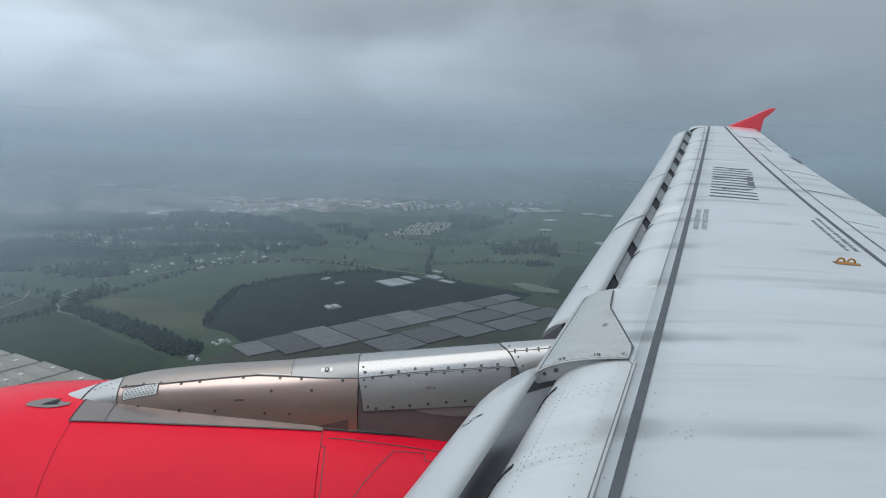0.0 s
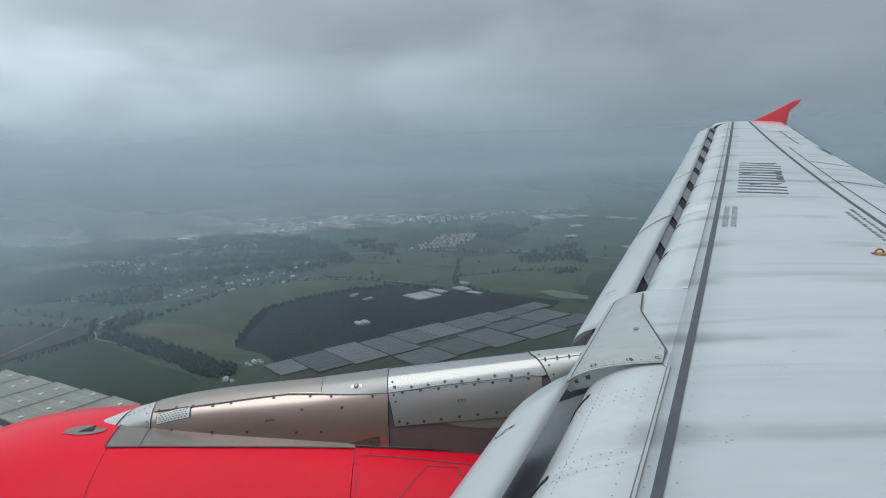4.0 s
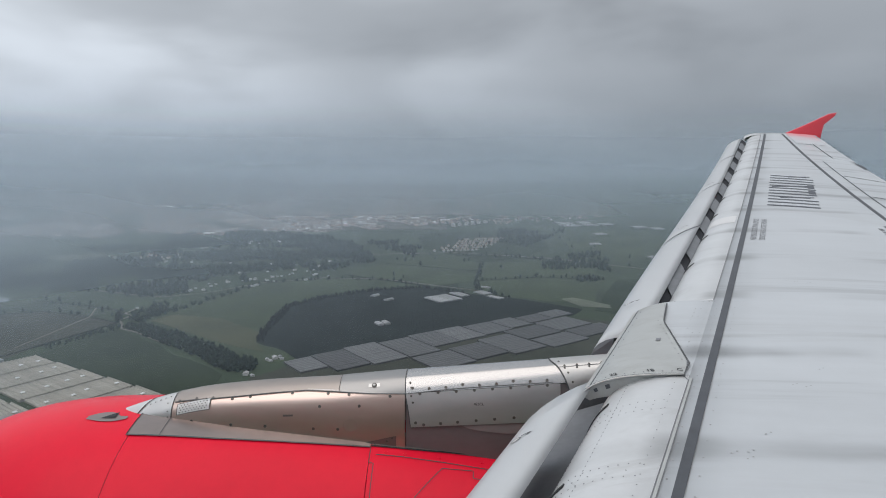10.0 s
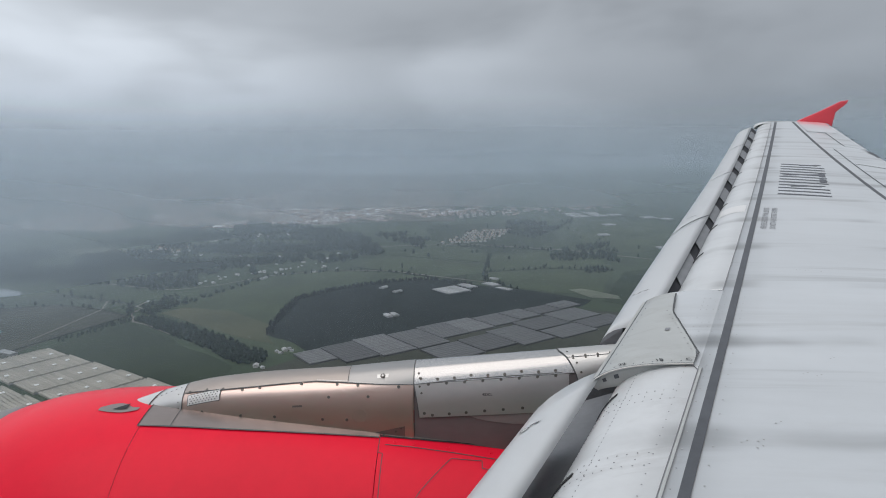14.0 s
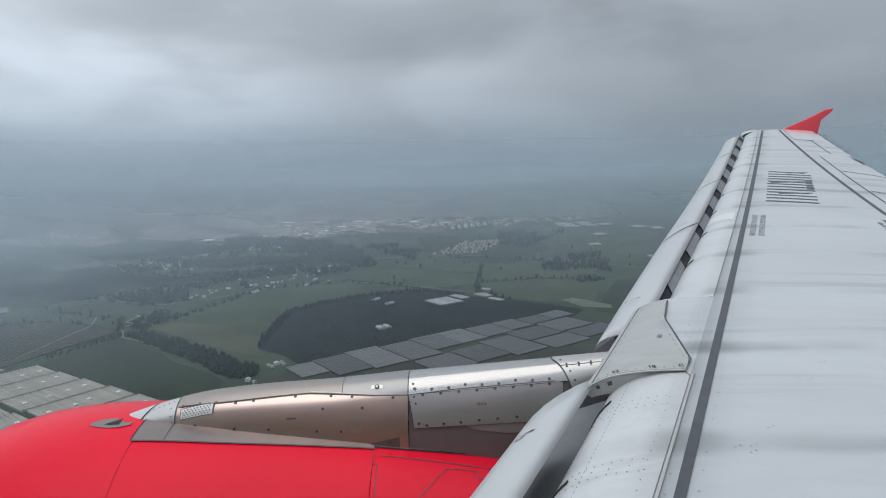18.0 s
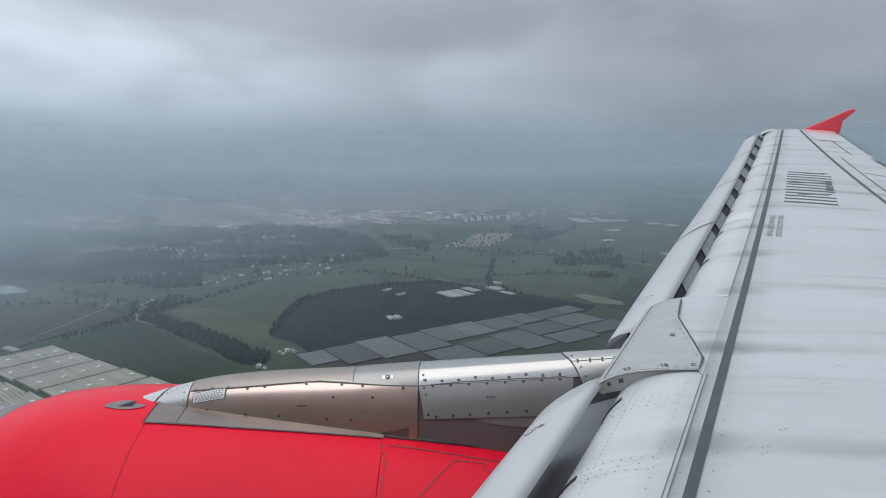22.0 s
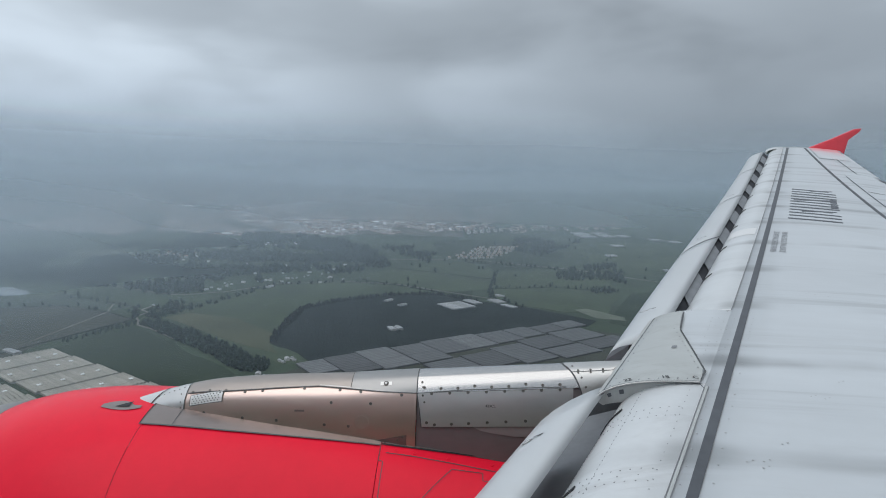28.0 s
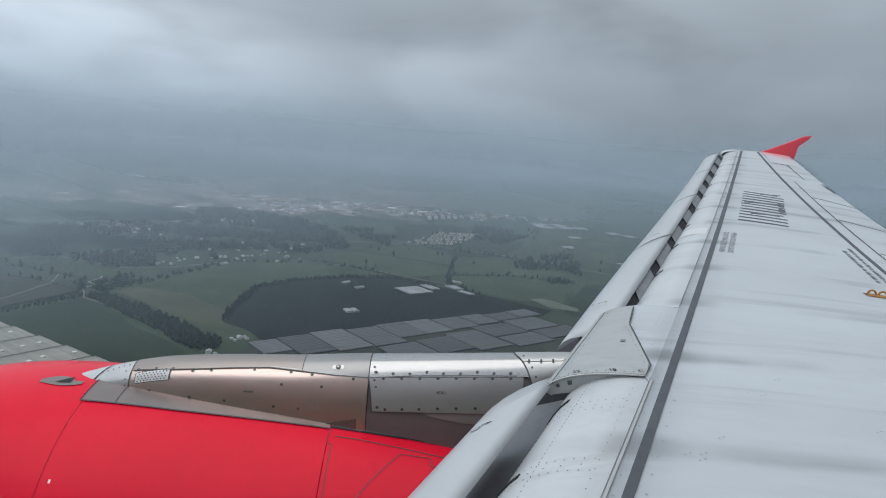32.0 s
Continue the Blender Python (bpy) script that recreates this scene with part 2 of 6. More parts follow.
SOOT = material("black_rubber", (0.018, 0.020, 0.024), 0.6, 0.0, 0.3, 12)
# grey lightened against the deep shade in the slat gaps
COVE = material("slat_gap_lifted_grey", (0.22, 0.232, 0.25), 0.7, 0.0, 0.15, 3, spec=0.1)
MARKING = material("registration_grey", (0.10, 0.11, 0.13), 0.5, 0.0, 0.15, 10)
RIVET = material("painted_rivet_head", (0.41, 0.42, 0.43), 0.5, 0.0, 0.2, 20)
STENCIL = material("stencil_grey", (0.24, 0.25, 0.27), 0.5, 0.0, 0.2, 20)
RED = material("red_gloss_paint", (0.90, 0.012, 0.042), 0.33, 0.0, 0.06, 1.2, (1, 1, 1), 0.0, 40, 0.10, spec=0.12)
# fence red, paler than the cowl to put in its light and haze
TIPRED = material("red_paint_lit", (0.98, 0.085, 0.115), 0.6, 0.0, 0.10, 2.0, (1, 1, 1), 0.0, 40, 0.3)
LIP = material("inlet_lip_metal", (0.30, 0.295, 0.29), 0.45, 0.9, 0.12, 3)
BRONZE = material("heat_tinted_titanium", (0.74, 0.57, 0.51), 0.35, 0.95, 0.09, 1.6, (1, 0.35, 1))
SILVER = material("polished_aluminium_fairing", (0.53, 0.52, 0.515), 0.22, 0.92, 0.07, 2.2, (1, 0.3, 1))
PANELS = material("grey_access_panel", (0.61, 0.602, 0.598), 0.34, 0.75, 0.08, 3, (1, 0.4, 1))
BARE = material("brushed_light_alloy", (0.62, 0.612, 0.60), 0.36, 0.75, 0.10, 4, (1, 1, 1), 0.03, 70)
APRON = material("grey_seal_apron", (0.27, 0.235, 0.225), 0.38, 0.75, 0.16, 3, (1, 0.4, 1))
FAST = material("fastener_head", (0.16, 0.15, 0.14), 0.45, 0.6, 0.3, 30)
# slate grey of the fairing end, also the rear cap's painted shade
SHROUD = material("slate_grey_and_shade", (0.125, 0.136, 0.15), 0.8, 0.0, 0.25, 6, spec=0.1)
# near-black put in for the shade of the slat slots
SLOT_SHADE = material("slot_shade_dark", (0.040, 0.043, 0.050), 0.7, 0.0, 0.2, 5, spec=0.1)
PLATE = material("mid_grey_primer", (0.21, 0.223, 0.24), 0.6, 0.0, 0.2, 5, spec=0.2)
DULL = material("dull_beige_metal", (0.365, 0.325, 0.302), 0.36, 0.75, 0.12, 2.5, (1, 0.35, 1))
SATIN = material("satin_grey_metal", (0.38, 0.372, 0.367), 0.34, 0.8, 0.10, 3, (1, 0.4, 1))
LOWER = material("dull_mauve_metal", (0.195, 0.172, 0.177), 0.5, 0.3, 0.15, 3, (1, 0.4, 1))
PATCH = material("worn_mauve_metal", (0.31, 0.285, 0.285), 0.5, 0.3, 0.15, 3, (1, 0.4, 1))
CORE = material("exhaust_core_metal", (0.16, 0.13, 0.12), 0.45, 0.8, 0.2, 4)
YELLOW = material("ochre_yellow_paint", (0.40, 0.19, 0.045), 0.5, 0.0, 0.15, 10)
LINING = material("cabin_lining_plastic", (0.10, 0.10, 0.105), 0.6, 0.0, 0.1, 8)
FUSE = material("fuselage_white_paint", (0.75, 0.75, 0.75), 0.35, 0.0, 0.05, 2, coat=0.2)


# ---- mesh helpers ----
def mesh_of(name, verts, faces, mat, smooth=True):
    me = bpy.data.meshes.new(name)
    me.from_pydata(verts, [], faces)
    me.materials.append(mat)
    if smooth:
        me.polygons.foreach_set("use_smooth", [True] * len(me.polygons))
    me.update()
    return me


def part(name, mesh, parent, label="", at=None):
    ob = new(name, mesh)
    if parent is not None:
        ob.parent = parent
    if at is not None:
        ob.matrix_basis = at
    if label:
        tagged(ob, label)
    return ob


def sheet(name, rows, mat, thick=0.0, smooth=True, closed=False):
    """A mesh from rows of points; thick gives it a back side, that far along minus z or the given vector."""
    nu, nv = len(rows), len(rows[0])
    verts = [tuple(p) for r in rows for p in r]
    last = nv if closed else nv - 1
    faces = [(i * nv + j, i * nv + (j + 1) % nv, (i + 1) * nv + (j + 1) % nv, (i + 1) * nv + j) for i in range(nu - 1) for j in range(last)]
    if thick:
        off = Vector(thick) if isinstance(thick, tuple) else Vector((0, 0, -thick))
        n = len(verts)
        verts += [tuple(Vector(v) + off) for v in verts]
        faces += [tuple(n + k for k in reversed(f)) for f in faces[:]]
        rim = [j for j in range(nv)] + [i * nv + nv - 1 for i in range(1, nu)] + [(nu - 1) * nv + j for j in range(nv - 2, -1, -1)] + [i * nv for i in range(nu - 2, 0, -1)]
        faces += [(rim[k], n + rim[k], n + rim[(k + 1) % len(rim)], rim[(k + 1) % len(rim)]) for k in range(len(rim))]
    return mesh_of(name, verts, faces, mat, smooth)


def prism(name, outline, low, high, mat):
    """A flat-topped solid over an outline of x, y."""
    n = len(outline)
    area = sum(outline[i][0] * outline[(i + 1) % n][1] - outline[(i + 1) % n][0] * outline[i][1] for i in range(n))
    if area < 0:
        outline = outline[::-1]
    verts = [(x, y, low) for x, y in outline] + [(x, y, high) for x, y in outline]
    faces = [tuple(range(n - 1, -1, -1)), tuple(range(n, 2 * n))] + [(i, (i + 1) % n, n + (i + 1) % n, n + i) for i in range(n)]
    return mesh_of(name, verts, faces, mat, False)


def lerp(a, b, f):
    return a + (b - a) * f


def curve(x, table):
    """Smooth value from a short table of (x, value), in rising x."""
    if x <= table[0][0]:
        return table[0][1]
    for i in range(len(table) - 1):
        (x0, v0), (x1, v1) = table[i], table[i + 1]
        if x <= x1:
            f = (x - x0) / (x1 - x0)
            m0 = (v1 - table[i - 1][1]) / (x1 - table[i - 1][0]) if i else (v1 - v0) / (x1 - x0)
            m1 = (table[i + 2][1] - v0) / (table[i + 2][0] - x0) if i + 2 < len(table) else (v1 - v0) / (x1 - x0)
            d = x1 - x0
            return (2 * f**3 - 3 * f**2 + 1) * v0 + (f**3 - 2 * f**2 + f) * d * m0 + (-2 * f**3 + 3 * f**2) * v1 + (f**3 - f**2) * d * m1
    return table[-1][1]


# ---- the airliner ----
plane = new("airliner")
tagged(plane, "white airliner with pale grey wing, red engine and red wingtip, flying", "airplane")


def spar_y(x):
    """The dark line along the front spar."""
    return -0.85 - 0.497 * (x - 3.79)


def rear_y(x):
    """The line along the rear spar, ahead of the spoilers."""
    return -4.28 - 0.334 * (x - 6.5)


def trail_y(x):
    return -5.86 - 0.311 * (x - 8.18) if x > 6.5 else -5.34 + 0.02 * (6.5 - x)


def spar_z(x):
    return -1.40 + 0.089 * (x - 2) + 0.0040 * (x - 2) ** 2


def chord(x):
    return spar_y(x) - trail_y(x) + 0.7


def top_z(x, y):
    """Height of the wing's upper skin."""
    aft = spar_y(x) - y
    c = chord(x)
    return spar_z(x) - (0.085 * aft * aft / c if aft > 0 else 0.02 * aft * aft)


def on_wing(x, y, lift=0.0):
    return (x, y, top_z(x, y) + lift)


SPAN = [1.9 + (16.95 - 1.9) * i / 60 for i in range(61)]
FRONT = 0.10      # the upper skin ends this far ahead of the dark line


def wing_box():
    rows = []
    for x in SPAN:
        y0, y1 = spar_y(x) + FRONT, trail_y(x)
        c = chord(x)
        top = [on_wing(x, lerp(y0, y1, k / 14)) for k in range(15)]
        low = []
        for k in range(13, -1, -1):
            y = lerp(y0, y1, k / 14)
            depth = 0.115 * c * (1 - (k / 14) ** 2.2) + 0.015
            low.append((x, y, top_z(x, y) - depth))
        rows.append(top + low)
    me = sheet("wing", rows, WING, closed=True)
    return me


wing = part("wing", wing_box(), plane, "pale grey swept wing with sooty streaks")


def nose_rows(x0, x1, n, reach, drop, back, lift=0.0, skew=0.0, low=0.30, steps=12):
    """Rounded leading edge from x0 to x1: reach ahead, drop below the skin."""
    rows = []
    for i in range(n + 1):
        row = []
        for k in range(steps + 1):
            a = radians(118) * k / steps
            s = math.sin(min(a, radians(90)))
            x = lerp(x0, x1, i / n) + skew * (1 - s)
            yb = spar_y(x) + back
            u = reach * math.sin(a) ** 0.86
            z = spar_z(x) + lift - drop * (1 - math.copysign(abs(math.cos(a)) ** 0.86, math.cos(a)))
            row.append((x, yb + u, z))
        rows.append(row)
    return rows


def taper(x):
    return lerp(1.0, 0.72, (x - 4) / 13)


# fixed nose inboard of the engine and outboard, behind the slats
inner_nose = part("leading_edge", sheet("leading_edge", nose_rows(1.9, 4.93, 14, 0.48, 0.26, FRONT + 0.002, -0.0015), NOSE), wing, "white rounded leading edge behind the slat")
outer_rows = []
for i in range(41):
    x = lerp(6.155, 16.66, i / 40)
    k = taper(x)
    outer_rows.append([(x, spar_y(x) + FRONT - 0.001 + 0.42 * k * math.sin(radians(118) * j / 12), spar_z(x) - 0.0015 - 0.20 * k * (1 - math.cos(radians(118) * j / 12))) for j in range(13)])
part("leading_edge", sheet("leading_edge", outer_rows, NOSE), wing, "white rounded leading edge behind the slats")
tip_rows = [[(x, spar_y(x) + FRONT - 0.001 + 0.40 * r * math.sin(radians(9.5 * j)), spar_z(x) - 0.0015 - 0.10 * (1 - math.cos(radians(9.5 * j)))) for j in range(14)] for x, r in ((16.655, 0.90), (16.665, 0.96), (16.70, 1.0), (16.82, 1.0), (16.95, 1.0))]
part("tip_nose", sheet("tip_nose", tip_rows, NOSE), wing, "white fixed nose of the wingtip beyond the last slat")
# skin ahead of the spar over the pylon, and the cover plate on it
def cover_back(x):
    if x < 5.03:
        return 0.13
    return lerp(0.13, 0.39, (x - 5.03) / 0.67) if x < 5.70 else lerp(0.39, 0.44, (x - 5.70) / 0.4)


BAY = 0.60


def bay_point(x, u, lift=0.0):
    """The nose over the pylon: u metres ahead of the spar line."""
    f = max(0.0, u - FRONT) / BAY
    f = min(f, 1.0)
    return (x, spar_y(x) + u, spar_z(x) + lift - 0.21 * (1 - max(0.0, 1 - f ** 2.9) ** (1 / 2.9)))


def bay(x0, x1, lift, front, back, mat, name, nx=14, nu=16, under=True):
    rows = []
    for i in range(nx + 1):
        x = lerp(x0, x1, i / nx)
        b = back(x)
        row = [bay_point(x, FRONT + BAY * math.sin(lerp(math.asin(max(0.0, (b - FRONT)) / BAY), math.asin(front / BAY), k / nu)), lift) for k in range(nu + 1)]
        if under:
            e = row[-1]
            row += [(e[0], e[1] + 0.008, e[2] - 0.02), (e[0], e[1] + 0.006, e[2] - 0.045)]
        rows.append(row)
    return sheet(name, rows, mat)


part("leading_edge", bay(4.90, 6.16, -0.0008, BAY * 0.965, lambda x: FRONT, WING, "leading_edge"), wing, "grey riveted skin above the pylon")
cover = part("pylon_cover", bay(4.885, 6.10, 0.016, BAY * 0.975, cover_back, COVER, "pylon_cover"), wing, "pale grey riveted cover plate above the pylon")
# the cover's thin free edge, and the closing wall set back under it
profile = [bay_point(4.885, FRONT + BAY * math.sin(lerp(math.asin(0.05), math.asin(0.975), k / 20)), 0.016) for k in range(21)]
edge_rows = [[q, (q[0] - 0.004, q[1], q[2] - 0.003), (q[0] + 0.002, q[1] - 0.004, q[2] - 0.009), (q[0] + 0.02, q[1] - 0.006, q[2] - 0.010)] for q in profile]
part("edge_lip", sheet("edge_lip", edge_rows, BARE), cover, "bare metal lip along the cover's end")
wall_rows = []
for k, q in enumerate(profile):
    deep = 0.10 * math.sin(math.pi * min(1.0, 0.12 + k / 26))
    wall_rows.append([(q[0] + 0.022 + 0.012 * f * f, q[1] - 0.010 - 0.05 * f * k / 20, q[2] - 0.008 - deep * f) for f in (0, 0.25, 0.5, 0.75, 1.0)])
end_rib = part("end_rib", sheet("end_rib", wall_rows, COVER), cover, "grey closing rib under the cover's end")


def strip(name, line, width, mat, parent, lift=0.004, steps=24, label=""):
    """A flat band of paint or sealant along a line of x, y on the wing, with a little thickness."""
    pts = []
    for (xa, ya), (xb, yb) in zip(line, line[1:]):
        n = max(1, int(steps * math.hypot(xb - xa, yb - ya) / 2))
        pts += [(lerp(xa, xb, k / n), lerp(ya, yb, k / n)) for k in range(n)]
    pts.append(line[-1])
    rows = []
    for i, (x, y) in enumerate(pts):
        (xa, ya), (xb, yb) = pts[max(0, i - 1)], pts[min(len(pts) - 1, i + 1)]
        d = math.hypot(xb - xa, yb - ya)
        nx, ny = -(yb - ya) / d, (xb - xa) / d
        w = width(x) if callable(width) else width
        rows.append([on_wing(x + nx * w / 2, y + ny * w / 2, lift), on_wing(x - nx * w / 2, y - ny * w / 2, lift)])
    return part(name, sheet(name, rows, mat, thick=0.003, smooth=False), parent, label)


strip("spar_stripe", [(1.95, spar_y(1.95)), (16.75, spar_y(16.75))], lambda x: lerp(0.041, 0.052, (x - 2.5) / 9) if x < 11.5 else 0.052, STRIPE, wing, label="dark grey line along the front spar")
strip("spar_stripe", [(3.0, rear_y(3.0)), (16.85, rear_y(16.85))], 0.052, STRIPE, wing, label="dark grey line along the rear spar")

# ---- slats ----
def slat(x0, x1, n, edge=0.54, cut=0.0, lean=0.0):
    """One extended slat: curved top, blunt nose, hollow back, closed ends."""
    rows = []
    for i in range(n + 1):
        row = []
        for k in range(19):
            s = taper(lerp(x0, x1, i / n))
            if k < 11:      # top, from the trailing edge to under the nose
                a = radians(128) * (k / 10) ** 0.9
                u, z = edge + (0.98 - edge) * s * math.sin(a), -0.08 - 0.23 * s * (1 - math.cos(a))
            else:           # hollow back
                f = (k - 10) / 9
                a = radians(128) * (1 - f)
                u, z = edge + (0.87 - edge) * s * math.sin(a), -0.09 - 0.23 * s * (1 - math.cos(a)) - 0.03 * math.sin(f * math.pi)
            f = max(0.0, (u - edge) / 0.44)
            tuck = 0.0 if x0 > 7 or x0 < 5 else 0.30 * min(1.0, max(0.0, (k - 9.5) / 2)) * (1.0 if k < 17 else 0.5 * (19 - k))
            if 5 < x0 < 7:  # narrower beside the engine
                u = edge + (u - edge) * (1 - 0.11 * (1 - i / n))
            x = lerp(x0 + lean * f + tuck, x1 - cut * f, i / n)
            z -= 0.035 * (1 - i / n) ** 3 if 5 < x0 < 7 else 0.0
            row.append((x, spar_y(x) + u, spar_z(x) + z))
        rows.append(row)
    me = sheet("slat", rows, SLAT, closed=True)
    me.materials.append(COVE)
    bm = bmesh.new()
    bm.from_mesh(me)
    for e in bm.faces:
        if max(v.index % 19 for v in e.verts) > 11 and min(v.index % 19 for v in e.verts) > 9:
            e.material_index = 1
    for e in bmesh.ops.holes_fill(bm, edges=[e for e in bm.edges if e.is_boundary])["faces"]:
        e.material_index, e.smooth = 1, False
    bm.to_mesh(me)
    bm.free()
    return me


# inboard and outboard end at the trailing edge, and how far each end runs inboard towards the nose
for x0, x1, lean, cut, edge, words in ((1.95, 5.02, 0.0, 0.396, 0.635, "pale grey slat inboard of the engine, extended"),
                                       (5.70, 8.952, 0.20, 0.64, 0.54, "pale grey slat outboard of the engine, extended"),
                                       (8.966, 11.75, -0.64, 0.64, 0.54, "pale grey extended slat at mid wing"),
                                       (11.764, 14.44, -0.64, 0.64, 0.54, "pale grey extended slat"),
                                       (14.454, 16.62, -0.64, 0.55, 0.54, "pale grey extended slat near the wingtip")):
    part("slat", slat(x0, x1, 14, edge, cut, lean), plane, words)

# ---- wingtip fence ----
def fence():
    outline = [(-7.86, 0.80), (-8.40, 1.03), (-8.90, 1.27), (-9.08, 1.295), (-9.04, 1.22), (-8.80, 1.02), (-8.76, 0.82), (-8.72, 0.60), (-9.0, 0.28), (-8.75, 0.24), (-8.3, 0.45), (-7.9, 0.70)]
    verts, faces, n = [], [], len(outline)
    cy, cz = -8.5, 0.8
    for sx, k in ((-0.022, 0.93), (-0.012, 1.0), (0.012, 1.0), (0.022, 0.93)):
        verts += [(17.03 + sx, cy + (y - cy) * k, cz + (z - cz) * k) for y, z in outline]
    for r in range(3):
        faces += [(r * n + i, r * n + (i + 1) % n, (r + 1) * n + (i + 1) % n, (r + 1) * n + i) for i in range(n)]
    faces += [tuple(range(n - 1, -1, -1)), tuple(range(3 * n, 4 * n))]
    return mesh_of("wingtip_fence", verts, faces, TIPRED, False)


part("wingtip_fence", fence(), plane, "red arrow-shaped fence on the wingtip")

# ---- engine ----
AXIS_X, AXIS_Z = 5.705, -2.675
RADIUS = [(-1.5, 0.70), (-0.9, 0.80), (0.0, 0.93), (0.6, 1.01), (1.25, 1.072), (1.9, 1.115), (2.45, 1.115), (2.85, 1.075), (3.1, 1.015), (3.225, 0.972), (3.4, 0.90)]


def cowl_point(y, turn, lift=0.0):
    """turn: degrees from the crown towards the cabin."""
    r = curve(y, RADIUS) + lift
    side, up = 5.75 - r * math.sin(radians(turn)) - AXIS_X, -2.72 + r * math.cos(radians(turn)) - AXIS_Z
    k = (r - 0.062) / math.hypot(side, up)
    return (AXIS_X + side * k, y, AXIS_Z + up * k)


def cowl(name, y0, y1, mat, steps=14, lift=0.0, a0=-180, a1=180):
    rows = [[cowl_point(lerp(y0, y1, i / steps), lerp(a0, a1, k / 72), lift) for k in range(73)] for i in range(steps + 1)]
    return sheet(name, rows, mat)


engine = part("engine_fan_cowl", cowl("engine_fan_cowl", 0.522, 2.0625, RED), plane, "glossy red engine fan cowl")
part("inlet_cowl", cowl("inlet_cowl", 2.065, 3.22, RED, 18), engine, "glossy red inlet cowl")
lip_rows = []
for i in range(13):
    a = radians(200) * i / 12
    y, r = 3.225 + 0.30 * math.sin(a), 0.776 + 0.134 * math.cos(a)
    lip_rows.append([(AXIS_X - r * math.sin(radians(5 * k)), y, AXIS_Z + r * math.cos(radians(5 * k))) for k in range(73)])
part("inlet_lip", sheet("inlet_lip", lip_rows, LIP), engine, "bare grey metal inlet lip")
part("inlet_duct", sheet("inlet_duct", [[(AXIS_X - r * math.sin(radians(5 * k)), y, AXIS_Z + r * math.cos(radians(5 * k))) for k in range(73)] for y, r in ((3.12, 0.66), (2.4, 0.74), (1.9, 0.76), (1.88, 0.2), (2.2, 0.01))], CORE), engine, "dark inlet duct and fan hub")
part("reverser_cowl", cowl("reverser_cowl", -1.45, 0.518, RED, 16), engine, "glossy red thrust reverser cowl")
part("core_nozzle", sheet("core_nozzle", [[(AXIS_X - r * math.sin(radians(5 * k)), y, AXIS_Z + r * math.cos(radians(5 * k))) for k in range(73)] for y, r in ((-1.40, 0.68), (-1.45, 0.5), (-2.1, 0.46), (-2.5, 0.36), (-2.5, 0.2), (-3.0, 0.02))], CORE), engine, "dark metal core nozzle")

# ---- pylon ----
PX = 5.655
RIDGE = [(-1.15, -1.225), (-0.66, -1.268), (0.33, -1.352), (0.8, -1.390), (1.3, -1.424), (1.66, -1.464), (1.89, -1.512), (2.05, -1.556), (2.2, -1.606), (2.32, -1.652), (2.40, -1.692), (2.44, -1.735)]
HALF = [(-1.15, 0.165), (-0.66, 0.185), (0.3, 0.20), (0.8, 0.205), (1.3, 0.195), (1.66, 0.172), (1.89, 0.15), (2.05, 0.13), (2.2, 0.105), (2.32, 0.075), (2.40, 0.045), (2.44, 0.012)]
FOOT = -2.02


def pylon_point(y, f, lift=0.0):
    """f: 0 at the foot on the cabin side, 0.5 at the ridge, 1 at the far foot."""
    a = math.pi * f
    zt, w = curve(y, RIDGE) + lift, curve(y, HALF) + lift
    if 0.262 < f < 0.738:       # the crown arches from shoulder to shoulder
        flat = lerp(3.2, 2.0, min(1.0, max(0.0, (y - 0.32) / 0.45)))     # broad and flat aft, rounder ahead
        u = math.copysign(abs((f - 0.5) / 0.238) ** (2 / flat), f - 0.5)
        side, rise = math.cos(0.262 * math.pi) ** 0.62, math.sin(0.262 * math.pi) ** 0.50
        return (PX + w * side * u, y, FOOT + (zt - FOOT) * lerp(rise, 1.0, 1 - abs(u) ** flat))
    c, s = math.cos(a), math.sin(a)
    return (PX - w * math.copysign(abs(c) ** 0.62, c), y, FOOT + (zt - FOOT) * abs(s) ** 0.50)


def pylon_piece(name, y0, y1, f0, f1, mat, lift=0.0, steps=12, round_=20):
    rows = [[pylon_point(lerp(y0, y1, i / steps), lerp(f0, f1, k / round_), lift) for k in range(round_ + 1)] for i in range(steps + 1)]
    return sheet(name, rows, mat)


def cone_edge(f):
    return 2.02 + abs(f - 0.5) * 0.42


def pylon_rows(edge0, edge1, f0, f1, lift=0.0, steps=12, round_=20):
    rows = []
    for i in range(steps + 1):
        row = []
        for k in range(round_ + 1):
            f = lerp(f0, f1, k / round_)
            a, b = (e(f) if callable(e) else e for e in (edge0, edge1))
            row.append(pylon_point(lerp(a, b, i / steps), f, lift))
        rows.append(row)
    return rows


def cap_edge(f):
    """Where the crown fairing meets the rear cap, slanting aft down the flank."""
    return -0.657 - 0.11 * max(0.0, (0.5 - f) / 0.3)


def waist(y):
    """Where the seam between crown and flank runs."""
    return curve(y, [(-0.7, 0.267), (-0.03, 0.270), (0.30, 0.256), (0.52, 0.274), (0.77, 0.306), (0.96, 0.329), (1.17, 0.320), (1.40, 0.308), (1.60, 0.304), (1.85, 0.322)])


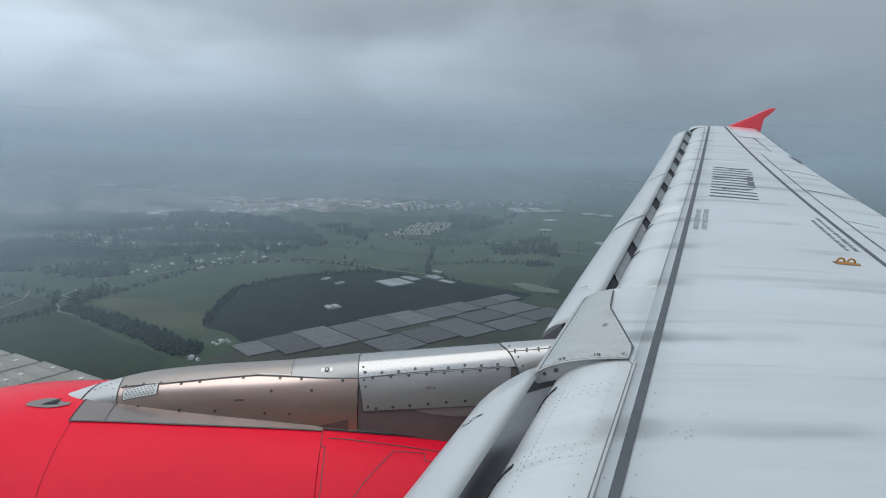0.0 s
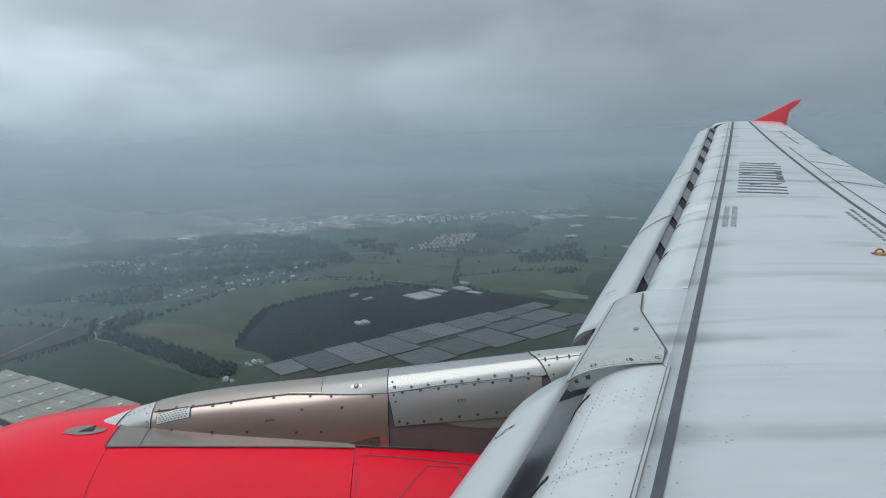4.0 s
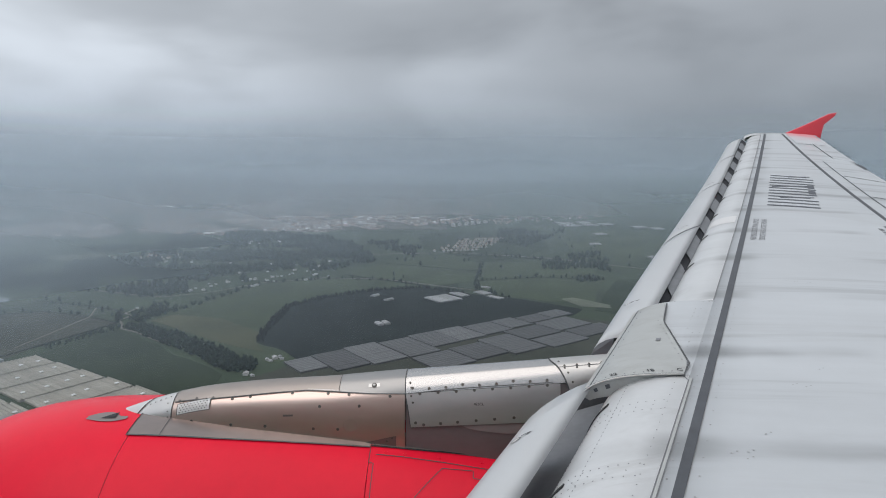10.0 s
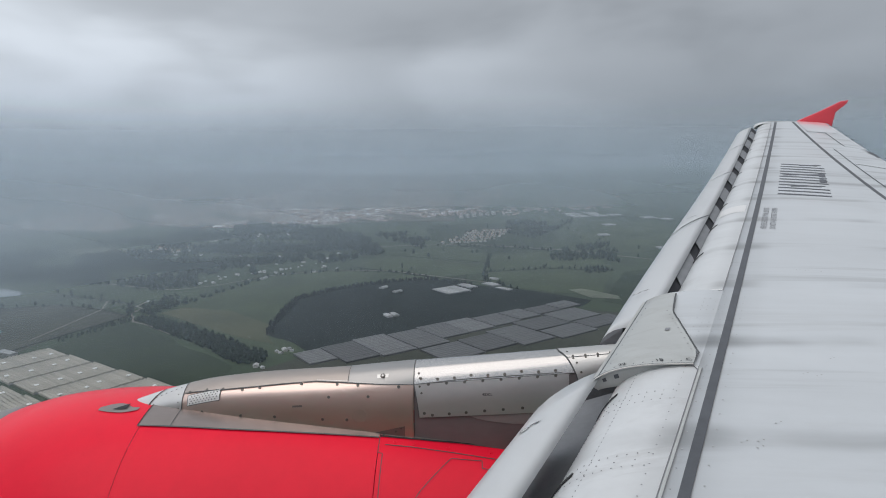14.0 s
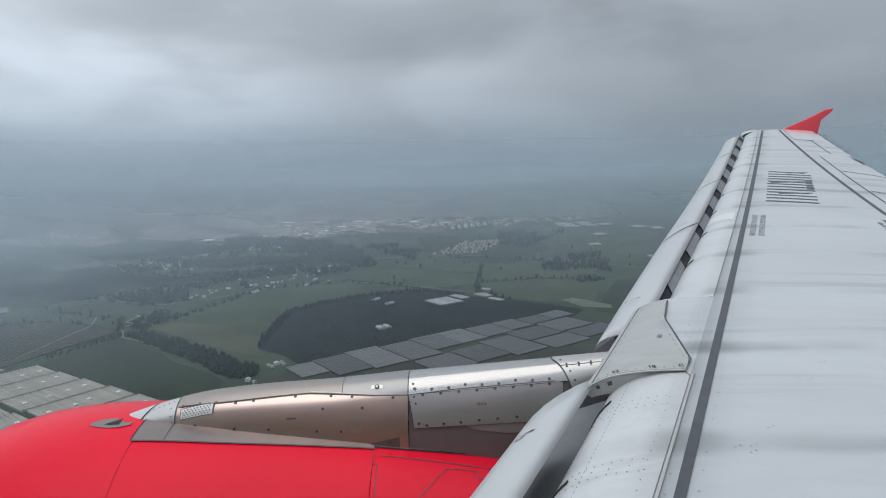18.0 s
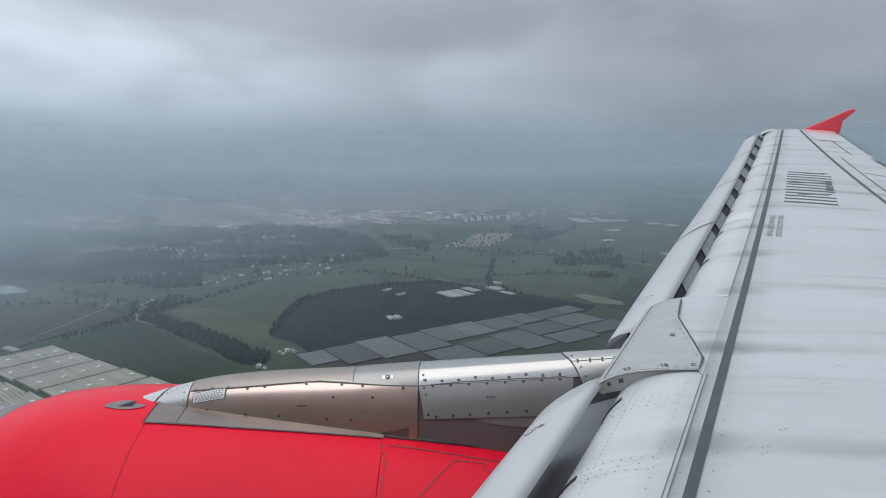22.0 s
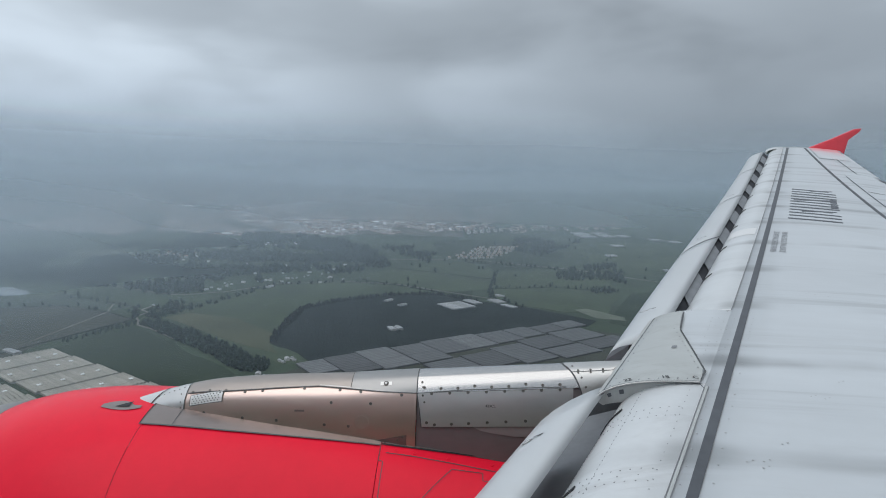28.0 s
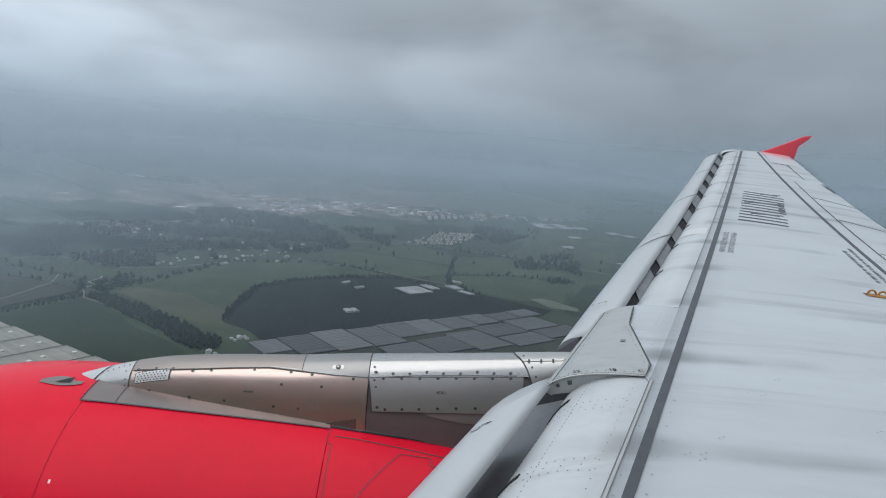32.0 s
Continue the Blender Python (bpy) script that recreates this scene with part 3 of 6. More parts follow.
pylon = part("engine_pylon", pylon_piece("engine_pylon", 0.303, 1.862, 0, 1, BRONZE, steps=30, round_=48), plane, "bronze-tinted metal engine pylon fairing")
part("crown_fairing", sheet("crown_fairing", [[pylon_point(y, lerp(waist(y), 0.74, k / 24), 0.003) for k in range(25)] for y in [lerp(0.739, 1.858, i / 30) for i in range(31)]], DULL), pylon, "dull beige metal crown panel")
part("nose_cone", sheet("nose_cone", pylon_rows(lambda f: cone_edge(f) + 0.004, 2.44, 0, 1, 0.0, 12, 32), NOSE), pylon, "white pylon nose tip")
part("front_fairing", sheet("front_fairing", pylon_rows(1.866, cone_edge, 0, 1, 0.0, 8, 32), PANELS), pylon, "dull pale riveted front fairing")
part("rear_fairing", sheet("rear_fairing", pylon_rows(lambda f: cap_edge(f) + 0.002, 0.299, 0.262, 1, 0.002, 20, 48), SILVER), pylon, "polished silver crown fairing")
part("lower_fairing", pylon_piece("lower_fairing", -1.10, 0.299, 0.0, 0.262, LOWER, -0.012, 20, 12), pylon, "dull mauve-grey lower fairing")
part("access_panel", sheet("access_panel", [[pylon_point(lerp(-0.705 + 0.25 * max(0, 0.2 - f), 0.299 - 0.21 * (0.258 - f), i / 20), f, 0.004) for f in [lerp(0.092, 0.258, k / 10) for k in range(11)]] for i in range(21)], PANELS), pylon, "grey flat access panel with dark screws")
part("rear_cap", sheet("rear_cap", pylon_rows(-1.15, lambda f: cap_edge(f) - 0.003, 0.205, 1, 0.004, 10, 32), BARE), pylon, "pale fairing running under the wing's leading edge")
# lower flank of the rear cap, split off and darkened for shade
part("rear_skirt", sheet("rear_skirt", pylon_rows(-1.15, lambda f: cap_edge(f) - 0.003, 0, 0.200, 0.002, 10, 10), SHROUD), pylon, "lower rear cap, coloured dark for shade")
part("top_panel", sheet("top_panel", [[pylon_point(lerp(0.304, 0.735, i / 10), lerp(waist(lerp(0.304, 0.735, i / 10)), 0.7, k / 20), 0.004) for k in range(21)] for i in range(11)], SATIN), pylon, "satin grey access panel")


def pylon_line(name, points, width, mat, lift=0.004, label=""):
    """A thin band of sealant over the pylon, along points of (y, f)."""
    dense = []
    for (ya, fa), (yb, fb) in zip(points, points[1:]):
        dense += [(lerp(ya, yb, k / 8), lerp(fa, fb, k / 8)) for k in range(8)]
    dense.append(points[-1])
    rows = []
    for i, (y, f) in enumerate(dense):
        p = Vector(pylon_point(y, f, lift))
        a, b = Vector(pylon_point(*dense[max(0, i - 1)], lift)), Vector(pylon_point(*dense[min(len(dense) - 1, i + 1)], lift))
        along = (b - a).normalized()
        out = (Vector(pylon_point(y, f, lift + 0.02)) - p)
        side = along.cross(out).normalized() * width / 2
        rows.append([tuple(p + side), tuple(p - side)])
    return part(name, sheet(name, rows, mat), pylon, label)


pylon_line("seam", [(y, waist(y)) for y in (-0.66, -0.3, 0.0, 0.30, 0.52, 0.77, 0.96, 1.17, 1.40, 1.60, 1.85)], 0.006, SEAM, 0.006)
pylon_line("seam", [(0.266, 0.092), (0.301, 0.256), (0.302, 0.40), (0.302, 0.62)], 0.006, SEAM, 0.006)
pylon_line("seam", [(1.864, 0.10), (1.864, 0.30), (1.864, 0.62)], 0.006, SEAM, 0.004)
pylon_line("seam", [(cone_edge(f) + 0.002, f) for f in (0.12, 0.2, 0.3, 0.4, 0.5)], 0.007, SOOT, 0.004)
pylon_line("seam", [(0.738, 0.31), (0.738, 0.45), (0.738, 0.62)], 0.004, SEAM, 0.006)
pylon_line("seam", [(cap_edge(f), f) for f in (0.20, 0.27, 0.34, 0.42, 0.50, 0.62)], 0.008, SEAM, 0.006)
pylon_line("rivet_band", [(0.74, 0.318), (0.80, 0.326), (0.95, 0.344)], 0.010, PANELS, 0.003)


def disc(name, radius, height, mat, sides=10):
    ring = [(radius * math.cos(2 * math.pi * k / sides), radius * math.sin(2 * math.pi * k / sides)) for k in range(sides)]
    verts = [(x, y, 0) for x, y in ring] + [(x * 0.82, y * 0.82, height) for x, y in ring] + [(0, 0, height * 0.7)]
    n = sides
    faces = [(k, (k + 1) % n, n + (k + 1) % n, n + k) for k in range(n)] + [(n + k, n + (k + 1) % n, 2 * n) for k in range(n)]
    return mesh_of(name, verts, faces, mat, False)


def stand(point, out, spin=0.0):
    """A pose at point with its z axis along out."""
    return Matrix.Translation(point) @ Vector(out).to_track_quat("Z", "Y").to_matrix().to_4x4() @ Matrix.Rotation(spin, 4, "Z")


def pylon_normal(y, f):
    return (Vector(pylon_point(y, f - 0.004)) - Vector(pylon_point(y, f + 0.004))).cross(Vector(pylon_point(y + 0.01, f)) - Vector(pylon_point(y - 0.01, f))).normalized() * -1


screw = disc("screw", 0.0105, 0.004, FAST)
tiny_screw = disc("screw", 0.0045, 0.002, FAST, 8)
small_screw = disc("screw", 0.0075, 0.003, FAST)


def pylon_screws(spots, mesh, lift=0.004):
    for y, f in spots:
        n = pylon_normal(y, f)
        if n.x > 0:
            n = -n
        part("screw", mesh, pylon, at=stand(Vector(pylon_point(y, f, lift)), n))


pylon_screws([(lerp(0.255, -0.62, k / 8), waist(0) + 0.016 + 0.012 * (k % 3 == 0)) for k in range(9)], screw, 0.003)
pylon_screws([(lerp(0.205, -0.62, k / 7), waist(0) - 0.018) for k in range(8)], screw, 0.005)
pylon_screws([(0.232, 0.107), (0.180, 0.099), (0.07, 0.101), (-0.04, 0.103), (-0.16, 0.106), (-0.28, 0.108), (-0.405, 0.110)], screw, 0.005)
pylon_screws([(0.262, 0.24), (0.250, 0.20), (0.262, 0.300), (0.27, 0.345)], small_screw, 0.005)
pylon_screws([(1.45, waist(1.45) - 0.012), (1.33, waist(1.33) - 0.010), (1.05, waist(1.05) - 0.014), (0.81, waist(0.81) - 0.014), (0.67, waist(0.67) - 0.012), (0.40, waist(0.40) - 0.012), (0.60, 0.20), (0.86, 0.21)], screw, 0.001)
pylon_screws([(1.8, 0.162), (1.72, 0.155), (1.45, 0.125), (1.22, 0.115), (0.90, 0.10), (0.74, 0.095), (1.82, 0.33), (1.7, 0.325), (1.585, 0.316)], screw, 0.001)
pylon_screws([(lerp(1.90, 2.07, k / 5), 0.42 - 0.012 * k) for k in range(6)] + [(1.905, 0.33), (1.89, 0.20), (1.895, 0.25), (2.02, 0.165), (1.96, 0.16)], tiny_screw, 0.001)
pylon_screws([(lerp(-0.74, -1.06, k / 4), f) for k in range(5) for f in (0.376, 0.404)] + [(cap_edge(f) - 0.04, f) for f in (0.47, 0.33, 0.26, 0.20)], small_screw, 0.005)
pylon_line('seam', [(-0.70, 0.39), (-0.9, 0.39), (-1.12, 0.39)], 0.004, SEAM, 0.006)
# perforated plate near the front
plate = part("vent_plate", sheet("vent_plate", [[pylon_point(lerp(1.822, 1.600, i / 8), lerp(lerp(0.206, 0.224, i / 8), lerp(0.290, 0.310, i / 8), k / 6), 0.006) for k in range(7)] for i in range(9)], FUSE), pylon, "white perforated vent plate")
for edge in ([(1.824, 0.204), (1.598, 0.222)], [(1.824, 0.292), (1.598, 0.312)], [(1.824, 0.204), (1.824, 0.292)], [(1.598, 0.222), (1.598, 0.312)]):
    pylon_line("seam", edge, 0.005, SEAM, 0.005)
hole = disc("hole", 0.0042, 0.002, SOOT, 6)
for i in range(9):
    for k in range(5):
        y, f = lerp(1.805, 1.618, (i + 0.4 * (k % 2)) / 8.5), lerp(0.218, 0.293, k / 4) + 0.018 * i / 8
        part("hole", hole, plate, at=stand(Vector(pylon_point(y, f, 0.007)), -pylon_normal(y, f) if pylon_normal(y, f).x > 0 else pylon_normal(y, f)))
part("corner_plate", sheet("corner_plate", [[pylon_point(lerp(0.78, 0.36, i / 6), lerp(0.030, lerp(0.034, 0.066, i / 6), k / 3), 0.003) for k in range(4)] for i in range(7)], APRON), pylon, "small riveted corner plate")
pylon_screws([(0.70, 0.034), (0.60, 0.038), (0.50, 0.045), (0.42, 0.052), (0.385, 0.036), (0.385, 0.060)], small_screw, 0.004)
ring_spot = Vector(pylon_point(0.655, 0.109, 0.002))
part("blank_plate", disc("blank_plate", 0.052, 0.0008, BRONZE, 24), pylon, "round blanking plate", stand(ring_spot, (-1, 0, 0.12)))
part("lower_patch", sheet("lower_patch", [[pylon_point(lerp(-0.06, -0.98, i / 16), lerp(0.094, 0.094 - 0.032 * min(1.0, i / 5) ** 0.5, k / 4), -0.006) for k in range(5)] for i in range(17)], PATCH), pylon, "lighter curved patch under the access panel")
part("small_label", sheet("small_label", [[pylon_point(y, f, 0.002) for f in (0.158, 0.168)] for y in (1.10, 1.035)], APRON), pylon)
latch = part("latch_plate", sheet("latch_plate", [[pylon_point(y, f, 0.006) for f in (0.325, 0.340, 0.358)] for y in (0.545, 0.51, 0.47)], BARE), pylon, "square latch plate with a round lock")
part("lock", disc("lock", 0.017, 0.004, FAST, 16), latch, at=stand(Vector(pylon_point(0.507, 0.341, 0.007)), -pylon_normal(0.507, 0.341) if pylon_normal(0.507, 0.341).x > 0 else pylon_normal(0.507, 0.341)))
part("lock_face", disc("lock_face", 0.009, 0.006, BARE, 12), latch, at=stand(Vector(pylon_point(0.507, 0.341, 0.008)), -pylon_normal(0.507, 0.341) if pylon_normal(0.507, 0.341).x > 0 else pylon_normal(0.507, 0.341)))


def lettering(words, size, mat, right, up, place, parent):
    """Flat letters of the built-in font as a mesh: right and up are the text's directions."""
    c = bpy.data.curves.new("lettering", "FONT")
    c.body, c.size, c.align_x, c.align_y = words, size, "CENTER", "CENTER"
    c.offset = size * 0.012
    tmp = bpy.data.objects.new("lettering", c)
    me = bpy.data.meshes.new_from_object(tmp)
    bpy.data.objects.remove(tmp)
    me.materials.clear()
    me.materials.append(mat)
    r, u = Vector(right).normalized(), Vector(up).normalized()
    n = r.cross(u)
    m = Matrix((r, u, n)).transposed().to_4x4()
    m.translation = place
    return part("lettering", me, parent, at=m)


q = Vector(pylon_point(-0.177, 0.172, 0.008))
lettering("423CL", 0.024, SOOT, (0, -1, 0), (0.06, 0, 1), q, pylon)

# ---- details of the red cowls ----
def cowl_line(points, width, mat, parent, name="seam", lift=0.003, label=""):
    dense = []
    for (ya, ta), (yb, tb) in zip(points, points[1:]):
        dense += [(lerp(ya, yb, k / 8), lerp(ta, tb, k / 8)) for k in range(8)]
    dense.append(points[-1])
    rows = []
    for i, (y, t) in enumerate(dense):
        p = Vector(cowl_point(y, t, lift))
        a, b = Vector(cowl_point(*dense[max(0, i - 1)], lift)), Vector(cowl_point(*dense[min(len(dense) - 1, i + 1)], lift))
        out = Vector(cowl_point(y, t, lift + 0.02)) - p
        side = (b - a).normalized().cross(out).normalized() * width / 2
        rows.append([tuple(p + side), tuple(p - side)])
    return part(name, sheet(name, rows, mat), parent, label)


def cowl_patch(name, y0, y1, t0, t1, mat, parent, lift, label="", shape=None):
    rows = []
    for i in range(17):
        y = lerp(y0, y1, i / 16)
        lo, hi = (t0, t1) if shape is None else shape(i / 16)
        rows.append([cowl_point(y, lerp(lo, hi, k / 6), lift) for k in range(7)])
    return part(name, sheet(name, rows, mat), parent, label)


cowl_patch("seal_apron", 0.524, 2.075, 8, 21, APRON, engine, 0.006, "grey metal apron between pylon and cowl", lambda f: (8, 19.4 + 1.6 * min(1.0, f * 1.8)))
cowl_line([(2.08, 21.1), (1.5, 21.1), (1.0, 20.4), (0.525, 19.5)], 0.010, SEAM, engine, lift=0.008)
cowl_line([(1.866, 21), (1.866, 10)], 0.005, SEAM, engine, lift=0.008)
cowl_line([(2.077, 21), (2.077, 9)], 0.007, SOOT, engine, lift=0.008)
cowl_line([(0.520, 19.3), (0.520, 26.4), (0.49, 26.8), (0.49, 60)], 0.005, SEAM, engine)
cowl_line([(0.520, 18.6), (0.14, 18.0), (-0.3, 16.6), (-0.7, 15.2)], 0.012, SOOT, engine, lift=0.005)
cowl_patch("hinge_strip", 0.515, -0.7, 8, 18.0, APRON, engine, 0.004, "grey strip above the reverser cowl")
cowl_line([(0.48, 22.6), (0.32, 22.5), (0.05, 23.2), (-0.19, 24.2), (-0.5, 25.2)], 0.006, SEAM, engine)
cowl_line([(0.24, 40.3), (0.056, 26.1), (-0.14, 25.9), (-0.14, 29.4), (-0.24, 29.8)], 0.005, SEAM, engine)
cowl_line([(0.30, 46), (0.24, 40.3)], 0.005, SEAM, engine)
cowl_patch("drain_slot", -0.014, -0.094, 16.7, 17.8, SOOT, engine, 0.007)
for y in (0.42, 0.30, 0.08, -0.20):
    part("latch", disc("latch", 0.012, 0.003, RED, 8), engine, at=stand(Vector(cowl_point(y, 21, 0.001)), (-0.37, 0, 0.93)))
for y, a in ((1.52, 62), (1.46, 60), (1.10, 66), (2.0, 48)):
    cowl_patch("paint_chip", y, y + 0.012, a, a + 1.1, BARE, engine, 0.002, "bare chip in the paint")
# grey scoop ahead of the pylon
scoop = cowl_patch("scoop_plate", 2.154, 2.427, 8, 15, APRON, engine, 0.005, "grey scoop plate on the red cowl",
                   lambda f: (11.4 - 3.6 * math.sin(math.pi * min(1, (1 - f) * 1.25 + 0.02)) ** 0.8 * (1 - 0.45 * f), 12.2 + 3.2 * math.sin(math.pi * min(1.0, max(0.02, (1 - f) * 0.8 + 0.15))) ** 0.8 * (1 - 0.5 * f)))
cowl_patch("opening", 2.234, 2.328, 9, 13, SOOT, scoop, 0.009, "dark triangular opening", lambda f: (lerp(9.2, 12.9, f), 13.0 - 0.4 * (1 - f)))

# ---- markings and fittings on the wing ----
def flat_bar(x0, x1, a0, a1, mat, name, parent, lift=0.004, shear=0.0):
    """A painted bar: x0 to x1 along the span, a0 to a1 metres behind the spar line."""
    rows = []
    for k in range(7):
        f = k / 6
        row = []
        for x in (x0, x1):
            xx = x + shear * f
            row.append(on_wing(xx, spar_y(xx) - lerp(a0, a1, f), lift))
        rows.append(row)
    return part(name, sheet(name, rows, mat, thick=0.002, smooth=False), parent)


# registration, as plain bars
for k in range(6):
    x = 9.72 + 0.395 * k
    tilt = (0.0, 0.10, 0.14, 0.14, 0.0, 0.12)[k]
    flat_bar(x, x + 0.060, 0.215, 0.89, MARKING, "marking_bar", wing, shear=-0.12)
    flat_bar(x + 0.20, x + 0.26, 0.22, 0.885 - 0.10 * (k % 2), MARKING, "marking_bar", wing, shear=-0.12)
    if k % 2:
        flat_bar(x + 0.09, x + 0.14, 0.26 + 0.12 * (k % 3), 0.84, MARKING, "marking_bar", wing, shear=-0.06 + tilt)
    if k in (2, 3):
        flat_bar(x + 0.02, x + 0.26, 0.78, 0.875, MARKING, "marking_bar", wing, shear=-0.02)

random.seed(7)
# small stencilled warnings: legible ahead, plain bars aft
def walk_warning(x, behind, forward):
    """The warning beside the spar line, read outboard or inboard."""
    along = (Vector(on_wing(x + 0.2, spar_y(x + 0.2) - behind)) - Vector(on_wing(x - 0.2, spar_y(x - 0.2) - behind))).normalized() * forward
    ob = lettering("DO NOT WALK OUTSIDE THIS AREA", 0.085, STENCIL, along, Vector((0, 0, 1)).cross(along), Vector(on_wing(x, spar_y(x) - behind, 0.006)), wing)
    wide = max(v.co.x for v in ob.data.vertices) - min(v.co.x for v in ob.data.vertices)
    for v in ob.data.vertices:
        v.co.x *= 1.06 / wide
        v.co.y *= 0.92


walk_warning(8.46, 0.105, -1)
walk_warning(8.46, 0.205, 1)
for a in (0.10, 0.20):
    x = 7.50
    while x < 8.72:
        for k in range(random.choice((2, 3, 4, 5))):
            row = [[on_wing(xx, rear_y(xx) + 0.05 + a, 0.004), on_wing(xx, rear_y(xx) + a + random.choice((0, 0, 0.012)), 0.004)] for xx in (x, x + 0.022)]
            part("stencil_bar", sheet("stencil_bar", row, STENCIL, thick=0.002), wing)
            x += 0.036
        x += 0.03

strip("seam", [(6.16, spar_y(6.16) + FRONT + 0.002), (16.6, spar_y(16.6) + FRONT + 0.002)], 0.0045, STENCIL, wing, 0.0038, label="dark sealant behind the leading edge panels")
# life-line fitting: a yellow base with two loops
fit_ = part("lifeline_fitting", sheet("lifeline_fitting", [[on_wing(6.99 + dx, -3.93 - dy, 0.006 + (0.012 if 0 < i < 2 else 0)) for i, dx in enumerate((0.0, 0.02, 0.06, 0.08))] for dy in (0.0, 0.03, 0.20, 0.23)], YELLOW), wing, "ochre yellow escape rope fitting")
for dy in (0.06, 0.16):
    ring = []
    for k in range(11):
        a = math.pi * k / 10
        cx, cy, cz = on_wing(7.03, -3.93 - dy, 0.012)
        ring.append([(cx + 0.009 * math.cos(b), cy + (0.038 + 0.009 * math.sin(b)) * math.cos(a), cz + (0.036 + 0.009 * math.sin(b)) * math.sin(a)) for b in [2 * math.pi * j / 6 for j in range(6)]])
    part("loop", sheet("loop", ring, YELLOW, closed=True), fit_)


def aft_panel(x0, x1, front, back, name, label):
    """A control surface lying on the rear of the wing, with a gap all round."""
    rows = []
    for i in range(13):
        f = i / 12
        row = []
        for k in range(9):
            yy = k / 8
            xf = lerp(x0, x1, f)
            y = lerp(rear_y(xf) - front, trail_y(xf) + back, yy)
            x = xf - 0.48 * (rear_y(xf) - front - y)
            row.append(on_wing(x, max(y, trail_y(x) - 0.005), 0.003))
        rows.append(row)
    return part(name, sheet(name, rows, WING, thick=0.006, smooth=False), wing, label)


for x0, x1 in ((7.45, 8.825), (8.84, 10.585), (10.60, 12.15), (12.165, 13.55)):
    aft_panel(x0, x1, 0.25, 0.02, "spoiler", "pale grey spoiler panel lying flush")
aft_panel(14.0, 16.6, 0.50, 0.02, "aileron", "pale grey aileron")
strip("seam", [(6.95, rear_y(6.95) - 0.225), (13.55, rear_y(13.55) - 0.225)], 0.011, SEAM, wing, 0.008)
strip("seam", [(13.97, rear_y(13.97) - 0.51), (15.55, rear_y(15.55) - 0.462)], 0.012, SEAM, wing, 0.010)
for x, reach, wide in ((8.83, 0.30, 0.006), (10.59, 0.71, 0.013), (12.157, 0.66, 0.013)):
    strip("seam", [(x, rear_y(x) - 0.26), (x - 0.48 * reach, rear_y(x) - 0.26 - reach)], wide, SEAM, wing, 0.010)
# dark end of the flap track fairing at the trailing edge
part("fairing_end", sheet("fairing_end", [[on_wing(x, trail_y(x) + dy, dz) for dy, dz in ((0.06, 0.002), (0.0, 0.012 * w), (-0.05 * w, 0.0), (-0.02, -0.05))] for x, w in ((13.0, 0.1), (13.15, 0.8), (13.35, 1.0), (13.5, 0.8), (13.62, 0.1))], SHROUD), wing, "dark end of a flap fairing at the trailing edge")
# seam where skin meets nose, and round the cover
strip("edge_strip", [(1.95, spar_y(1.95) + FRONT - 0.012), (4.86, spar_y(4.86) + FRONT - 0.012)], 0.012, COVER, wing, 0.0035, label="bare metal edge of the skin")
strip("seam", [(1.95, spar_y(1.95) + FRONT - 0.021), (4.86, spar_y(4.86) + FRONT - 0.021)], 0.0025, STENCIL, wing, 0.0038)
strip("seam", [(1.95, spar_y(1.95) + FRONT), (4.84, spar_y(4.84) + FRONT), (4.89, spar_y(4.89) + 0.13)], 0.003, STENCIL, wing, 0.0038)


def bay_line(points, width, mat, parent, lift):
    dense = []
    for (xa, ua), (xb, ub) in zip(points, points[1:]):
        dense += [(lerp(xa, xb, k / 8), lerp(ua, ub, k / 8)) for k in range(8)]
    dense.append(points[-1])
    rows = []
    for i, (x, u) in enumerate(dense):
        p = Vector(bay_point(x, u, lift))
        a, b = Vector(bay_point(*dense[max(0, i - 1)], lift)), Vector(bay_point(*dense[min(len(dense) - 1, i + 1)], lift))
        side = (b - a).normalized().cross(Vector((0, 0, 1))).normalized() * width / 2
        rows.append([tuple(p + side), tuple(p - side)])
    return part("seam", sheet("seam", rows, mat), parent)


bay_line([(4.892, 0.135), (5.03, 0.122), (5.36, 0.250), (5.705, 0.383), (6.09, 0.43)], 0.011, SEAM, cover, 0.014)
bay_line([(4.887, 0.13), (4.887, 0.30), (4.887, 0.45), (4.887, 0.66)], 0.004, SEAM, cover, 0.019)
for words, u in (("22", 0.52), ("18", 0.32), ("C", 0.16)):
    right = (Vector(bay_point(4.98, u - 0.02)) - Vector(bay_point(4.98, u + 0.02))).normalized()
    out = right.cross(Vector(bay_point(5.02, u)) - Vector(bay_point(4.94, u)))
    lettering(words, 0.045, SOOT, right, out.cross(right), Vector(bay_point(4.928, u, 0.020)), cover)
part("data_plate", sheet("data_plate", [[bay_point(x, u, 0.020) for u in (0.345, 0.375)] for x in (5.36, 5.40)], STENCIL), cover)
for k in (12, 15):
    a, b = Vector(wall_rows[k][1]), Vector(wall_rows[k + 1][1])
    c, d = Vector(wall_rows[k][2]), Vector(wall_rows[k + 1][2])
    part("mark_plate", sheet("mark_plate", [[tuple(a + Vector((-0.003, 0, 0))), tuple(b + Vector((-0.003, 0, 0)))], [tuple(c + Vector((-0.003, 0, 0))), tuple(d + Vector((-0.003, 0, 0)))]], STRIPE), cover, "small dark placard")
bay_line([(4.89, 0.635), (5.5, 0.635), (6.09, 0.635)], 0.005, SEAM, cover, 0.0185)
bay_line([(4.89, 0.655), (5.5, 0.655), (6.09, 0.655)], 0.020, BARE, cover, 0.0180)


